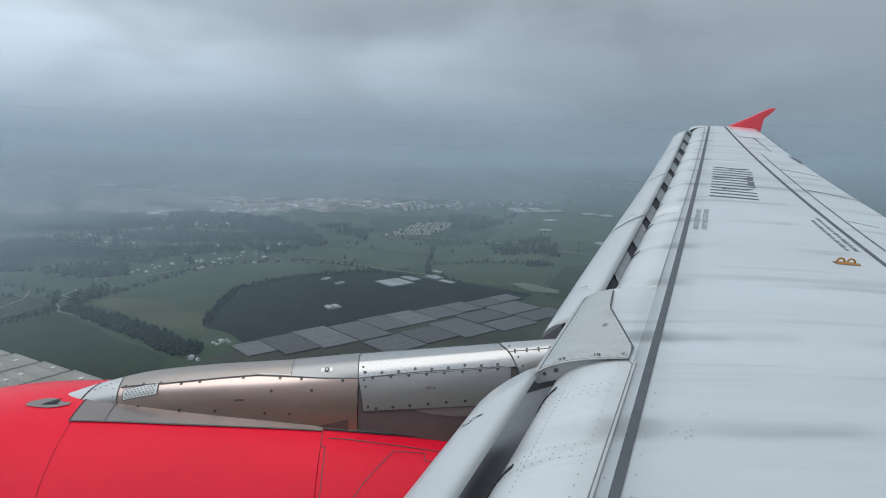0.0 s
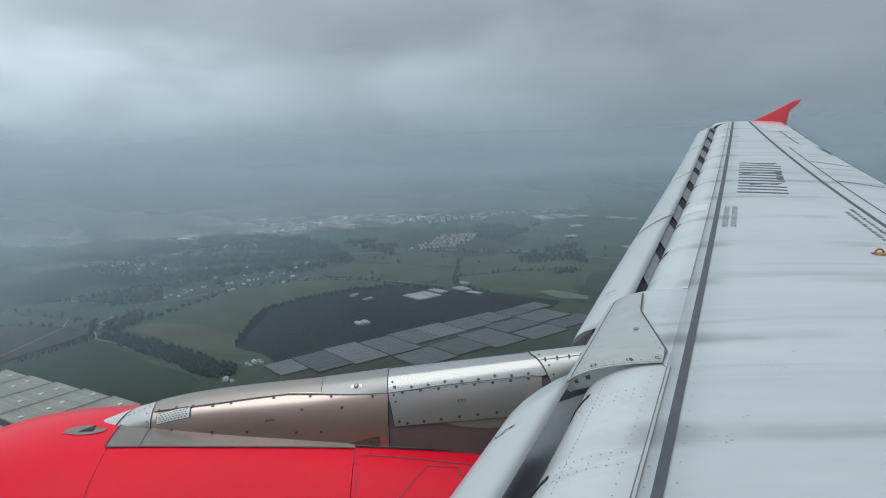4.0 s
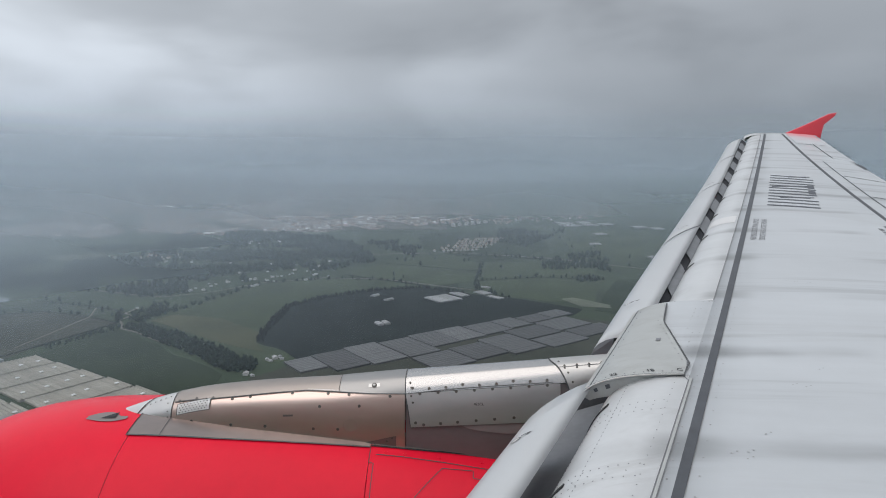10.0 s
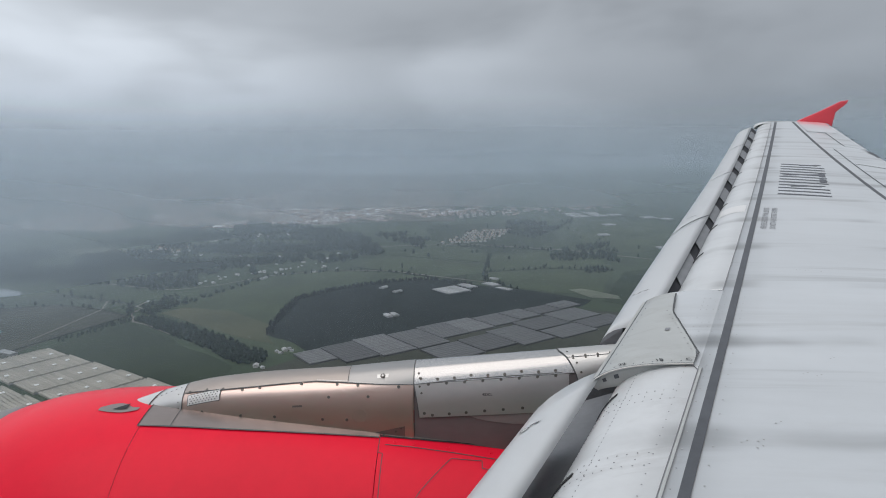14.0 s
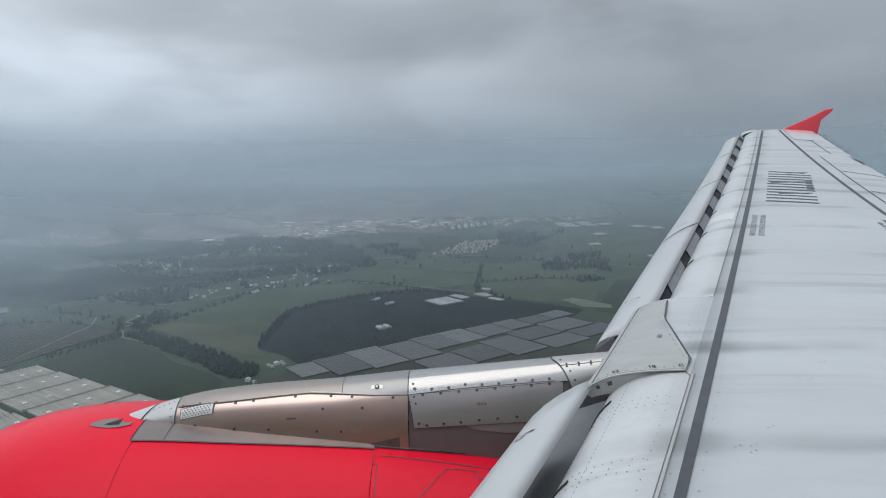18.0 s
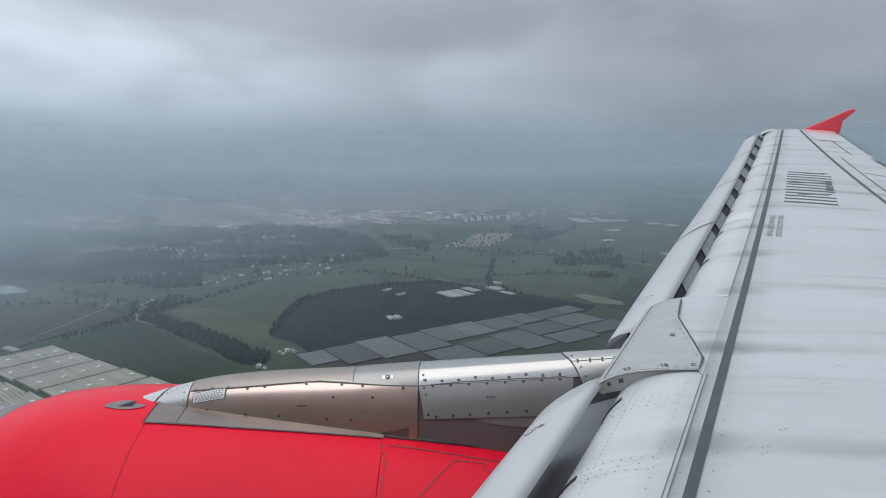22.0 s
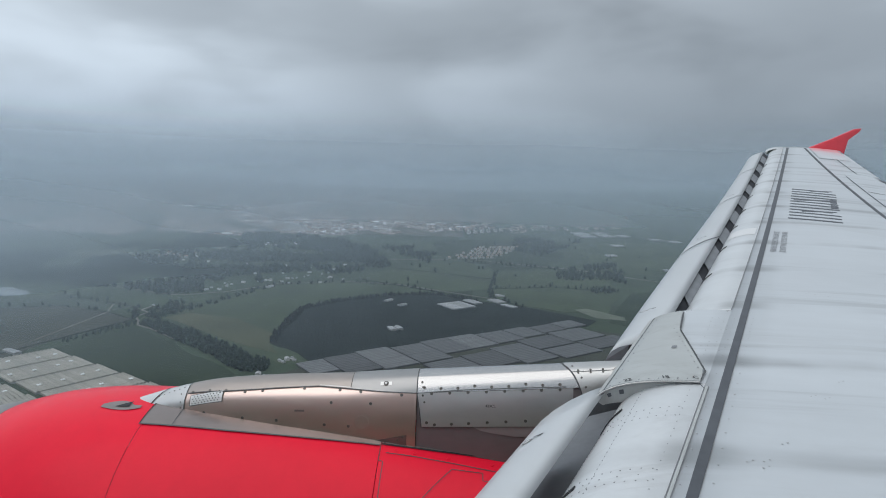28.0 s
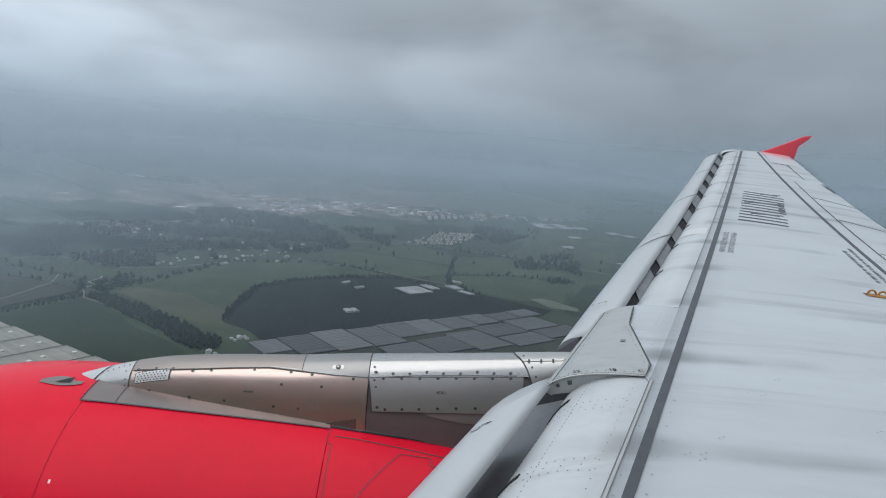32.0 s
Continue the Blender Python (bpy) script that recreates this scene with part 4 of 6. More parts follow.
def rivets(name, spots, parent, radius=0.0045, mat=FAST, label=""):
    """Many small rivet heads in one mesh: place and outward direction of each."""
    verts, faces = [], []
    for p, n in spots:
        n = Vector(n).normalized()
        a = n.orthogonal().normalized()
        b = n.cross(a)
        o = len(verts)
        for k in range(6):
            c, s = math.cos(k * math.pi / 3), math.sin(k * math.pi / 3)
            verts.append(tuple(Vector(p) + (a * c + b * s) * radius + n * 0.001))
        verts.append(tuple(Vector(p) + n * 0.0025))
        faces += [(o + k, o + (k + 1) % 6, o + 6) for k in range(6)]
    ob = part(name, mesh_of(name, verts, faces, mat, False), parent, label)
    ob["kind"] = "stuff"
    return ob


UP = (0, 0.1, 1)
spots = []
for k in range(26):         # either side of the spar line
    x = 2.6 + 0.135 * k
    spots += [(on_wing(x, spar_y(x) + 0.06, 0.001), UP), (on_wing(x + 0.02, spar_y(x) - 0.075, 0.001), UP)]
for k in range(14):
    x = 5.15 + 0.075 * k
    for a in (0.07, 0.105, 0.15, 0.19):
        if random.random() < 0.55:
            spots.append((bay_point(x, a + 0.02, 0.0), UP))
for x, a in ((4.14, 0.18), (4.15, 0.25), (4.10, 0.25), (4.3, 0.32), (4.8, 0.45), (4.78, 0.52), (5.0, 0.6), (6.65, 0.43), (6.63, 0.5), (6.6, 0.6), (5.3, 1.2), (4.5, 1.1), (4.2, 1.4)):
    spots += [(on_wing(x, spar_y(x) - a, 0.001), UP), (on_wing(x + 0.015, spar_y(x) - a - 0.03, 0.001), UP)]
rivets("rivets", spots, wing, 0.005, RIVET, "rows of small dark rivet heads")
spots = []
for k in range(9):
    f = k / 8
    spots += [(bay_point(lerp(5.07, 5.72, f), lerp(0.170, 0.425, f), 0.017), UP), (bay_point(4.917, lerp(0.20, 0.61, f), 0.017), (0, 0.5, 0.8)), (bay_point(lerp(5.0, 6.0, f), 0.60, 0.018), (0, 0.8, 0.6))]
rivets("rivets", spots, cover, 0.0055, STENCIL, "border of rivets")


def nose_point(x, a, lift=0.0):
    a = radians(a)
    return (x, spar_y(x) + FRONT + 0.002 + (0.48 + lift) * math.sin(a) ** 0.86, spar_z(x) - 0.0015 - 0.26 + (0.26 + lift) * math.copysign(abs(math.cos(a)) ** 0.86, math.cos(a)))


spots = []
for xr in (3.55, 4.02, 4.58):
    for j in range(15):
        for dx in (-0.045, 0.0, 0.045):
            if j % 2 or dx:
                spots.append((nose_point(xr + dx + random.uniform(-0.003, 0.003), 8 + 5.2 * j), (0, math.sin(radians(8 + 5.2 * j)), math.cos(radians(8 + 5.2 * j)))))
for j in range(64):
    x = 2.7 + 0.0347 * j
    spots += [(nose_point(x, 66), (0, 0.9, 0.4)), (nose_point(x, 40), (0, 0.7, 0.7))]
    if j % 2:
        spots.append((nose_point(x, 6), (0, 0.1, 1)))
rivets("rivets", spots, inner_nose, 0.0037, STENCIL, "fine rivet rows")
for x in (3.35, 4.02, 4.72):       # black seals where the slat tracks run
    rows = [[nose_point(x + d - 0.0022 * (a - 60), a, 0.006) for d in (-0.012, 0.012)] for a in range(52, 116, 6)]
    part("track_seal", sheet("track_seal", rows, SOOT, thick=(0, -0.004, -0.004)), inner_nose, "black rubber track seal")

# grey shrouds, slot shade and closing sheets between slats and nose
def outer_nose(x, a, lift=0.0):
    k = taper(x)
    a = radians(a)
    return (x, spar_y(x) + FRONT + 0.004 + (0.42 * k + lift) * math.sin(a), spar_z(x) - 0.004 - 0.20 * k + (0.20 * k + lift) * math.cos(a))


k = 0
x = 6.45
while x < 15.5:
    wide = random.uniform(0.58, 0.78)
    rows = [[(xx + 2.6 * d, spar_y(xx + 2.6 * d) + FRONT + 0.36 * taper(xx) + d, spar_z(xx + 2.6 * d) - 0.115 * taper(xx) - dz) for d, dz in ((0.0, 0.05), (0.06, 0.02), (0.11, 0.006), (0.15, 0.0))] for xx in (x + 0.1, x + 0.1 + wide / 2, x + 0.1 + wide)]
    part("track_shroud", sheet("track_shroud", rows, PLATE, thick=0.01, smooth=False), wing, "slate grey shroud plate in the slat gap")
    rows = [[outer_nose(x - 0.12 + d - 0.004 * (a - 50), a, 0.005) for d in (-0.015, 0.015)] for a in range(50, 110, 8)]
    part("track_seal", sheet("track_seal", rows, SOOT, thick=(0, -0.004, -0.004)), wing, "black rubber track seal")
    x += 1.06
# dark sheet set shallow below the plates to paint the slots' shade
slot_shade_rows = [[(xx + 2.6 * d, spar_y(xx + 2.6 * d) + FRONT + 0.36 * taper(xx) + d, spar_z(xx + 2.6 * d) - 0.115 * taper(xx) - dz) for d, dz in ((-0.02, 0.075), (0.06, 0.04), (0.11, 0.026), (0.17, 0.020))] for xx in [lerp(6.15, 16.2, i / 40) for i in range(41)]]
part("slot_liner", sheet("slot_liner", slot_shade_rows, SLOT_SHADE, smooth=False), wing, "dark sheet for the shade in the slat slots")
# sheets added to close the slat gaps, so they read dark
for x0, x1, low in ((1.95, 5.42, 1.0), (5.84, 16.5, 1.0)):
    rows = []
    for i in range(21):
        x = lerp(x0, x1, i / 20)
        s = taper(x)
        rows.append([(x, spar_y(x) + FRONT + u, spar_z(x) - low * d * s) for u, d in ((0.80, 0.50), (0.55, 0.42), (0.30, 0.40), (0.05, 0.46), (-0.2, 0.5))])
    part("slat_bay", sheet("slat_bay", rows, COVE), wing, "grey sheet added to close the slat gap")
rows = [[outer_nose(xx, a, 0.004) for a in range(4, 64, 6)] for xx in (8.78, 8.95, 9.12)]
part("nose_end", sheet("nose_end", [[outer_nose(xx, a, 0.003) for a in range(0, 90, 6)] for xx in (6.150, 6.165, 6.180)], FUSE), wing, "white rim at the start of the outer leading edge")
part("seam", sheet("seam", [[outer_nose(xx, a, 0.004) for a in range(0, 84, 6)] for xx in (6.142, 6.151)], SEAM), wing, "dark gap at the start of the outer leading edge")
part("nose_patch", sheet("nose_patch", rows, FUSE), wing, "newer white repair patch")
# handling marks on the slats
def slat_point(x, a, lift=0.0):
    s = taper(x)
    a = radians(a)
    return (x, spar_y(x) + (0.635 if x < 5.5 else 0.54) + ((0.345 if x < 5.5 else 0.44) * s + lift) * math.sin(a), spar_z(x) - 0.08 - 0.23 * s + (0.23 * s + lift) * math.cos(a))


for x, turn in ((4.475, 43), (6.42, 36), (9.0, 36), (11.8, 36)):
    mark = new("slat_mark")
    ring = []
    for k in range(13):
        b = 2 * math.pi * k / 12
        ring.append([slat_point(x + r * 0.016 * math.cos(b), turn + r * 5.5 * math.sin(b), 0.003) for r in (1.0, 0.72)])
    part("ring", sheet("ring", ring, SEAM), mark, "dark painted ring")
    part("ring_face", sheet("ring_face", [[slat_point(x + r * 0.0157 * math.cos(2 * math.pi * k / 12), turn + r * 5.3 * math.sin(2 * math.pi * k / 12), 0.0025) for r in (1.0, 0.0)] for k in range(13)], FUSE), mark, "white painted disc")
    part("hook", sheet("hook", [[slat_point(x + 0.020 + 0.008 * f + d, turn - 4 - 9 * f, 0.003) for d in (-0.004, 0.004)] for f in (0, 0.3, 0.6, 1.0)], SOOT), mark, "black painted hook")
    part("hook_tip", sheet("hook_tip", [[slat_point(x + 0.028 - 0.014 * f, turn - 13 + 3 * f + d, 0.003) for d in (-1.4, 1.4)] for f in (0, 0.5, 1.0)], SOOT), mark)
    tagged(mark, "small black and white handling mark on the slat", "marking")

# dark gaps between neighbouring slats
for x, wide in ((8.959, 0.012), (11.757, 0.004), (14.447, 0.004)):
    part("slat_gap", sheet("slat_gap", [[slat_point(x - 0.64 * taper(x) * math.sin(radians(a)) + d, a, 0.004) for d in (-wide, wide)] for a in range(0, 100, 8)], SEAM), plane, "dark gap between two slats")

# static dischargers along the tip's trailing edge
for x in (16.6, 16.1, 15.6, 15.1, 14.6):
    p0 = Vector(on_wing(x, trail_y(x), -0.02))
    rod = [[(p0.x + 0.006 * math.cos(b) + 0.03 * f, p0.y - 0.24 * f, p0.z + 0.006 * math.sin(b) - 0.03 * f) for b in [2 * math.pi * j / 6 for j in range(6)]] for f in (0, 0.5, 1)]
    part("static_discharger", sheet("static_discharger", rod, SOOT, closed=True), wing)
# red tint over the tip's rear corner, fading inboard
def overspray():
    m = material("red_tip_tint", (0.59, 0.62, 0.65), 0.45, 0.0, 0.06, 2.0, spec=0.18)
    t = m.node_tree
    base = t.nodes["Principled BSDF"].inputs["Base Color"]
    pos = t.nodes.new("ShaderNodeTexCoord")
    sep = t.nodes.new("ShaderNodeSeparateXYZ")
    t.links.new(pos.outputs["Object"], sep.inputs[0])
    cloud = node(t, "ShaderNodeTexNoise", Scale=2.2, Detail=4.0)
    t.links.new(pos.outputs["Object"], cloud.inputs["Vector"])
    reach = math_node(t, "ADD", sep.outputs[0], math_node(t, "MULTIPLY", cloud.outputs["Fac"], 0.8))
    fade = t.nodes.new("ShaderNodeMapRange")
    fade.interpolation_type = "SMOOTHSTEP"
    fade.inputs[1].default_value, fade.inputs[2].default_value = 16.3, 17.7
    fade.inputs[4].default_value = 0.85
    t.links.new(reach, fade.inputs[0])
    t.links.new(mix_color(t, fade.outputs[0], base.links[0].from_socket, (0.85, 0.16, 0.19)), base)
    return m


part("overspray", sheet("overspray", [[on_wing(x, lerp(rear_y(x) - 0.10, max(trail_y(x) + 0.05, rear_y(x) - 0.75), k / 5), 0.010) for k in range(6)] for x in [lerp(15.5, 16.9, i / 8) for i in range(9)]], overspray()), wing, "red tint growing towards the end of the grey tip")
# rounded tip cap
cap = []
for k in range(9):
    a = radians(180) * k / 8
    row = []
    for i in range(17):
        y = lerp(spar_y(16.95) + FRONT + 0.395, trail_y(16.95), i / 16)
        zt = top_z(16.95, y) - 0.10 * (1 - math.sqrt(1 - min(1.0, max(0.0, y - spar_y(16.95) - FRONT) / 0.40) ** 2))
        h = 0.045 * (1 - (i / 16) ** 3) + 0.01
        bulge = math.sin(math.pi * min(1, i / 14 + 0.06)) ** 0.5
        row.append((16.95 + 0.09 * math.sin(a) * bulge, y, zt - h + h * math.cos(a)))
    cap.append(row)
part("tip_cap", sheet("tip_cap", cap, NOSE), wing, "white rounded wingtip cap")

# ---- cabin wall round the window ----
def rounded(cy, cz, wide, high, r, n=8):
    pts = []
    for sy, sz, a0 in ((1, 1, 0), (-1, 1, 90), (-1, -1, 180), (1, -1, 270)):
        for k in range(n + 1):
            a = radians(a0 + 90 * k / n)
            pts.append((cy + sy * (wide / 2 - r) + r * math.cos(a), cz + sz * (high / 2 - r) + r * math.sin(a)))
    return pts


HULL_R, HULL_Z = 1.895, -0.45


def skin_x(y, z):
    return math.sqrt(max(0.01, HULL_R ** 2 - (z - HULL_Z) ** 2))


rings = []
for x_in, cy, w, h, r in ((1.70, -0.085, 0.3115, 0.42, 0.15), (1.705, -0.085, 0.330, 0.426, 0.153), (1.76, -0.083, 0.46, 0.46, 0.12), (1.835, -0.088, 0.64, 0.54, 0.16)):
    rings.append([(x_in, y, z) for y, z in rounded(cy, -0.01, w, h, r)])
reveal = sheet("window_reveal", rings, LINING, closed=True)
outer = rounded(-0.088, -0.01, 0.64, 0.54, 0.16)


def wall_with_window(name, x_of, hole, y0, y1, z0, z1, mat):
    """A wall round one opening: rings that grow from the hole's edge to the wall's border."""
    cy, cz = sum(y for y, z in hole) / len(hole), sum(z for y, z in hole) / len(hole)
    rows = []
    for k in range(9):
        f = (k / 8) ** 1.6
        row = []
        for y, z in hole:
            dy, dz = y - cy, z - cz
            reach = min((y1 - cy) / dy if dy > 1e-6 else 1e9, (y0 - cy) / dy if dy < -1e-6 else 1e9, (z1 - cz) / dz if dz > 1e-6 else 1e9, (z0 - cz) / dz if dz < -1e-6 else 1e9)
            q = lerp(1.0, reach, f)
            row.append((x_of(cy + dy * q, cz + dz * q), cy + dy * q, cz + dz * q))
        rows.append(row)
    return sheet(name, rows, mat, closed=True)


def hull():
    """The round hull: a tube with a square left out for the window panel, closed at both ends."""
    ys = [-9.0, -6.0, -3.0, -1.0, -0.6, 0.44, 1.0, 3.0, 6.0, 9.0]
    low, high = math.asin((-0.55 - HULL_Z) / HULL_R), math.asin((0.53 - HULL_Z) / HULL_R)
    turns = [low, high] + [high + (2 * math.pi - (high - low)) * k / 40 for k in range(1, 40)]
    n = len(turns)
    verts = [(HULL_R * math.cos(a), y, HULL_Z + HULL_R * math.sin(a)) for y in ys for a in turns]
    faces = [(i * n + k, i * n + (k + 1) % n, (i + 1) * n + (k + 1) % n, (i + 1) * n + k) for i in range(len(ys) - 1) for k in range(n) if not (k == 0 and ys[i] == -0.6)]
    faces += [tuple(range(n - 1, -1, -1)), tuple((len(ys) - 1) * n + k for k in range(n))]
    return mesh_of("fuselage", verts, faces, FUSE)


fuselage = part("fuselage", hull(), plane, "white round fuselage")
part("window_panel", wall_with_window("window_panel", skin_x, outer, -0.6, 0.44, -0.55, 0.53, FUSE), fuselage, "white hull panel round the cabin window")
part("window_reveal", reveal, fuselage, "dark rounded window surround")
part("cabin_lining", wall_with_window("cabin_lining", lambda y, z: 1.70 - 0.10 * max(0, abs(z) - 0.3), rounded(-0.085, -0.01, 0.3115, 0.42, 0.15), -1.5, 1.5, -0.9, 0.7, LINING), fuselage, "dark plastic cabin lining")
# ---- ground ----
GROUND = -300.0
ground_mat = material("meadow", (0.044, 0.062, 0.038), 0.9, 0, 0.4, 0.004, bump=0.0, second=(0.027, 0.040, 0.027), spec=0.1)


def land(x, y, lift=0.0):
    """Height of the ground: a flat plain that rises gently far out."""
    d = min(max((math.hypot(x, y) - 3000) / 1900, 0.0), 1.3)
    return GROUND + lift + 165 * d * d * (1.5 - 0.5 * d)


rings = [1, 300, 800, 1400, 2000, 2600, 3000] + [3000 + 120 * k for k in range(1, 22)] + [6500, 9000, 16000]
ground = part("ground", sheet("ground", [[(r * math.cos(radians(3 * k)), r * math.sin(radians(3 * k)), land(r, 0)) for k in range(121)] for r in rings], ground_mat, thick=2.0), None)
tagged(ground, "flat green farmland plain reaching to the hazy horizon", "ground", kind="structure")

# ---- farmland ----
def field_paint(name, base, second, scale=0.02, rows=0.0, turn=0.0, rough=0.95):
    """Crop or grass: blotches, and rows of planting where rows is their spacing."""
    m = material(name, base, rough, 0.0, 0.3, scale, second=second, spec=0.05)
    if rows:
        t = m.node_tree
        bsdf = t.nodes["Principled BSDF"]
        before = bsdf.inputs["Base Color"].links[0].from_socket
        pos = t.nodes.new("ShaderNodeTexCoord")
        mp = t.nodes.new("ShaderNodeMapping")
        mp.inputs["Rotation"].default_value = (0, 0, radians(turn))
        t.links.new(pos.outputs["Object"], mp.inputs[0])
        wave = node(t, "ShaderNodeTexWave", Scale=6.28 / rows / 20, Distortion=1.5)
        t.links.new(mp.outputs[0], wave.inputs["Vector"])
        r = ramp(t, [(0.1, 0.96), (0.9, 1.02)])
        t.links.new(wave.outputs["Fac"], r.inputs[0])
        t.links.new(mix_color(t, 1.0, before, r.outputs[0], "MULTIPLY"), bsdf.inputs["Base Color"])
    return m


GRASS = field_paint("pasture_grass", (0.058, 0.076, 0.047), (0.040, 0.055, 0.037), 0.007)
PALE = field_paint("dry_grass", (0.125, 0.138, 0.108), (0.088, 0.104, 0.082), 0.010)
TAN = field_paint("stubble", (0.080, 0.082, 0.053), (0.055, 0.066, 0.042), 0.006)
DARK = field_paint("dark_crop", (0.019, 0.025, 0.024), (0.013, 0.018, 0.018), 0.014, 9, 38)
CROP = field_paint("green_crop", (0.034, 0.047, 0.030), (0.023, 0.034, 0.024), 0.010, 16, -30)
SOIL = field_paint("ploughed_soil", (0.056, 0.058, 0.048), (0.040, 0.046, 0.038), 0.009)
MARSH = field_paint("reedy_marsh", (0.060, 0.076, 0.058), (0.042, 0.056, 0.046), 0.008)
YARDS = field_paint("bare_yards_and_streets", (0.115, 0.108, 0.098), (0.055, 0.068, 0.050), 0.004)
WATER = material("lake_water", (0.20, 0.23, 0.25), 0.12, 0.0, 0.1, 0.01)
TRACK = material("gravel_track", (0.15, 0.14, 0.12), 0.9, 0.0, 0.2, 0.05)
TREE = material("tree_foliage", (0.019, 0.031, 0.023), 0.8, 0.0, 0.4, 0.05, second=(0.010, 0.017, 0.014), per_object=0.25, spec=0.1)
def by_clump(m, spread):
    """Each leafy clump a little lighter or darker."""
    t = m.node_tree
    bsdf = t.nodes["Principled BSDF"]
    before = bsdf.inputs["Base Color"].links[0].from_socket
    geo = t.nodes.new("ShaderNodeNewGeometry")
    r = ramp(t, [(0.0, 1 - spread), (0.75, 1.0), (1.0, 1 + spread * 1.6)])
    t.links.new(geo.outputs["Random Per Island"], r.inputs[0])
    mul = t.nodes.new("ShaderNodeVectorMath")
    mul.operation = "MULTIPLY"
    t.links.new(before, mul.inputs[0])
    t.links.new(r.outputs[0], mul.inputs[1])
    t.links.new(mul.outputs[0], bsdf.inputs["Base Color"])
    return m


by_clump(TREE, 0.28)
SHRUB = by_clump(material("dark_shrub_leaves", (0.015, 0.019, 0.020), 0.9, 0.0, 0.3, 0.03, spec=0.05), 0.30)
BARK = material("tree_bark", (0.10, 0.08, 0.06), 0.9)
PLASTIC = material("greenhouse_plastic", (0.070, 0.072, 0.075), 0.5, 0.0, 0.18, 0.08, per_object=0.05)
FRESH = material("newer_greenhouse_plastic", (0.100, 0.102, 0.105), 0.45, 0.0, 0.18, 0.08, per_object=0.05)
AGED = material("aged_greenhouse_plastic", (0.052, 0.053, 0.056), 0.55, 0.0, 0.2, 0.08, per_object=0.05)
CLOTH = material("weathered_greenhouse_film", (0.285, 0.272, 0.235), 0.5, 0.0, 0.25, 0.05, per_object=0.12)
WHITE = material("whitewashed_wall", (0.50, 0.495, 0.48), 0.7, 0.0, 0.12, 0.2, per_object=0.15)
TERRA = material("clay_roof_tiles", (0.33, 0.215, 0.17), 0.8, 0.0, 0.25, 0.3, per_object=0.3)
SHEET = material("pale_sheet_roof", (0.27, 0.28, 0.285), 0.5, 0.1, 0.12, 0.1, per_object=0.2)
LIMED = material("whitewashed_roof", (0.78, 0.79, 0.80), 0.5, 0.0, 0.1, 0.05)
GREY = material("fibre_cement_roof", (0.34, 0.34, 0.34), 0.7, 0.0, 0.2, 0.2, per_object=0.3)


def field(outline, mat, label, lift=0.4):
    edge = []
    for (xa, ya), (xb, yb) in zip(outline, outline[1:] + outline[:1]):
        n = max(2, int(math.hypot(xb - xa, yb - ya) / 30))
        for k in range(n):
            x, y = lerp(xa, xb, k / n), lerp(ya, yb, k / n)
            w = 0.008 * math.hypot(x, y) if k else 0.0
            edge.append((x + w * noise.noise((x * 0.016, y * 0.016, 3)), y + w * noise.noise((x * 0.016, y * 0.016, 9))))
    me = prism("field", edge, GROUND - 0.5, GROUND + lift, mat)
    for v in me.vertices:
        v.co.z += land(v.co.x, v.co.y) - GROUND + (2.5 if land(v.co.x, v.co.y) > GROUND else 0)
    ob = part("field", me, None)
    return tagged(ob, label, "field", kind="structure")


field([(1190, 610), (1250, 605), (1490, 540), (1595, 505), (1660, 365), (1645, 210), (1560, 85), (1520, 185), (1400, 300), (1240, 350), (1060, 330), (1000, 290), (945, 265), (930, 295), (1005, 390), (1110, 500)], GRASS, "open green pasture beside a dark plantation", 0.4)
field([(1195, 610), (1245, 585), (1215, 475), (1110, 365), (1045, 350), (985, 315), (1035, 400), (1110, 500)], TAN, "brownish stubble at the end of the pasture", 0.9)
field([(1045, 350), (1130, 365), (1255, 370), (1320, 375), (1420, 315), (1520, 195), (1545, 85), (1480, -15), (1425, -120), (1365, -200), (1310, -265), (1255, -235), (1200, -150), (1080, 20), (985, 140), (925, 230), (965, 265), (1015, 310)], DARK, "dark planted field with close rows", 0.6)
field([(1030, 670), (1125, 640), (1105, 605), (1040, 530), (950, 430), (875, 345), (800, 335), (700, 420), (745, 500), (845, 590), (915, 640), (965, 680)], CROP, "dark green crop field beside the greenhouse")
field([(1235, 990), (1270, 870), (1225, 745), (1175, 665), (1010, 715), (900, 720), (860, 760), (900, 950), (1050, 1100)], SOIL, "brown-green field before the lake")
field([(1340, 1075), (1375, 965), (1320, 800), (1285, 725), (1225, 745), (1270, 870), (1235, 990), (1250, 1200)], MARSH, "flat reedy marsh along the lake", 0.5)
field([(2045, 1390), (2135, 1385), (2155, 1295), (2135, 1210), (2045, 1120), (2010, 1180), (1985, 1290)], PALE, "pale dry meadow among trees", 0.6)
field([(2150, 1840), (2425, 1785), (2755, 1645), (2990, 1445), (2980, 1165), (2955, 1145), (2590, 1225), (2255, 1135), (2200, 1360), (2010, 1480)], GRASS, "far green meadow before the town", 0.6)
field([(2860, 1130), (2990, 815), (2980, 560), (2840, 625), (2780, 860)], PALE, "pale cut meadow beyond the woods", 0.7)
field([(1735, 320), (1955, 250), (2090, 150), (2145, 20), (1925, -70), (1635, -45), (1575, 85), (1660, 210)], GRASS, "green paddock with scattered trees", 0.5)
field([(1925, -70), (2040, -300), (1955, -390), (1660, -395), (1380, -305), (1385, -205), (1435, -120), (1515, -45)], GRASS, "wide green paddock", 0.6)
field([(2815, 180), (2960, -170), (2930, -380), (2365, -345), (2060, -225), (1970, -75), (2205, 0), (2285, 125)], CROP, "far dark green field", 0.5)
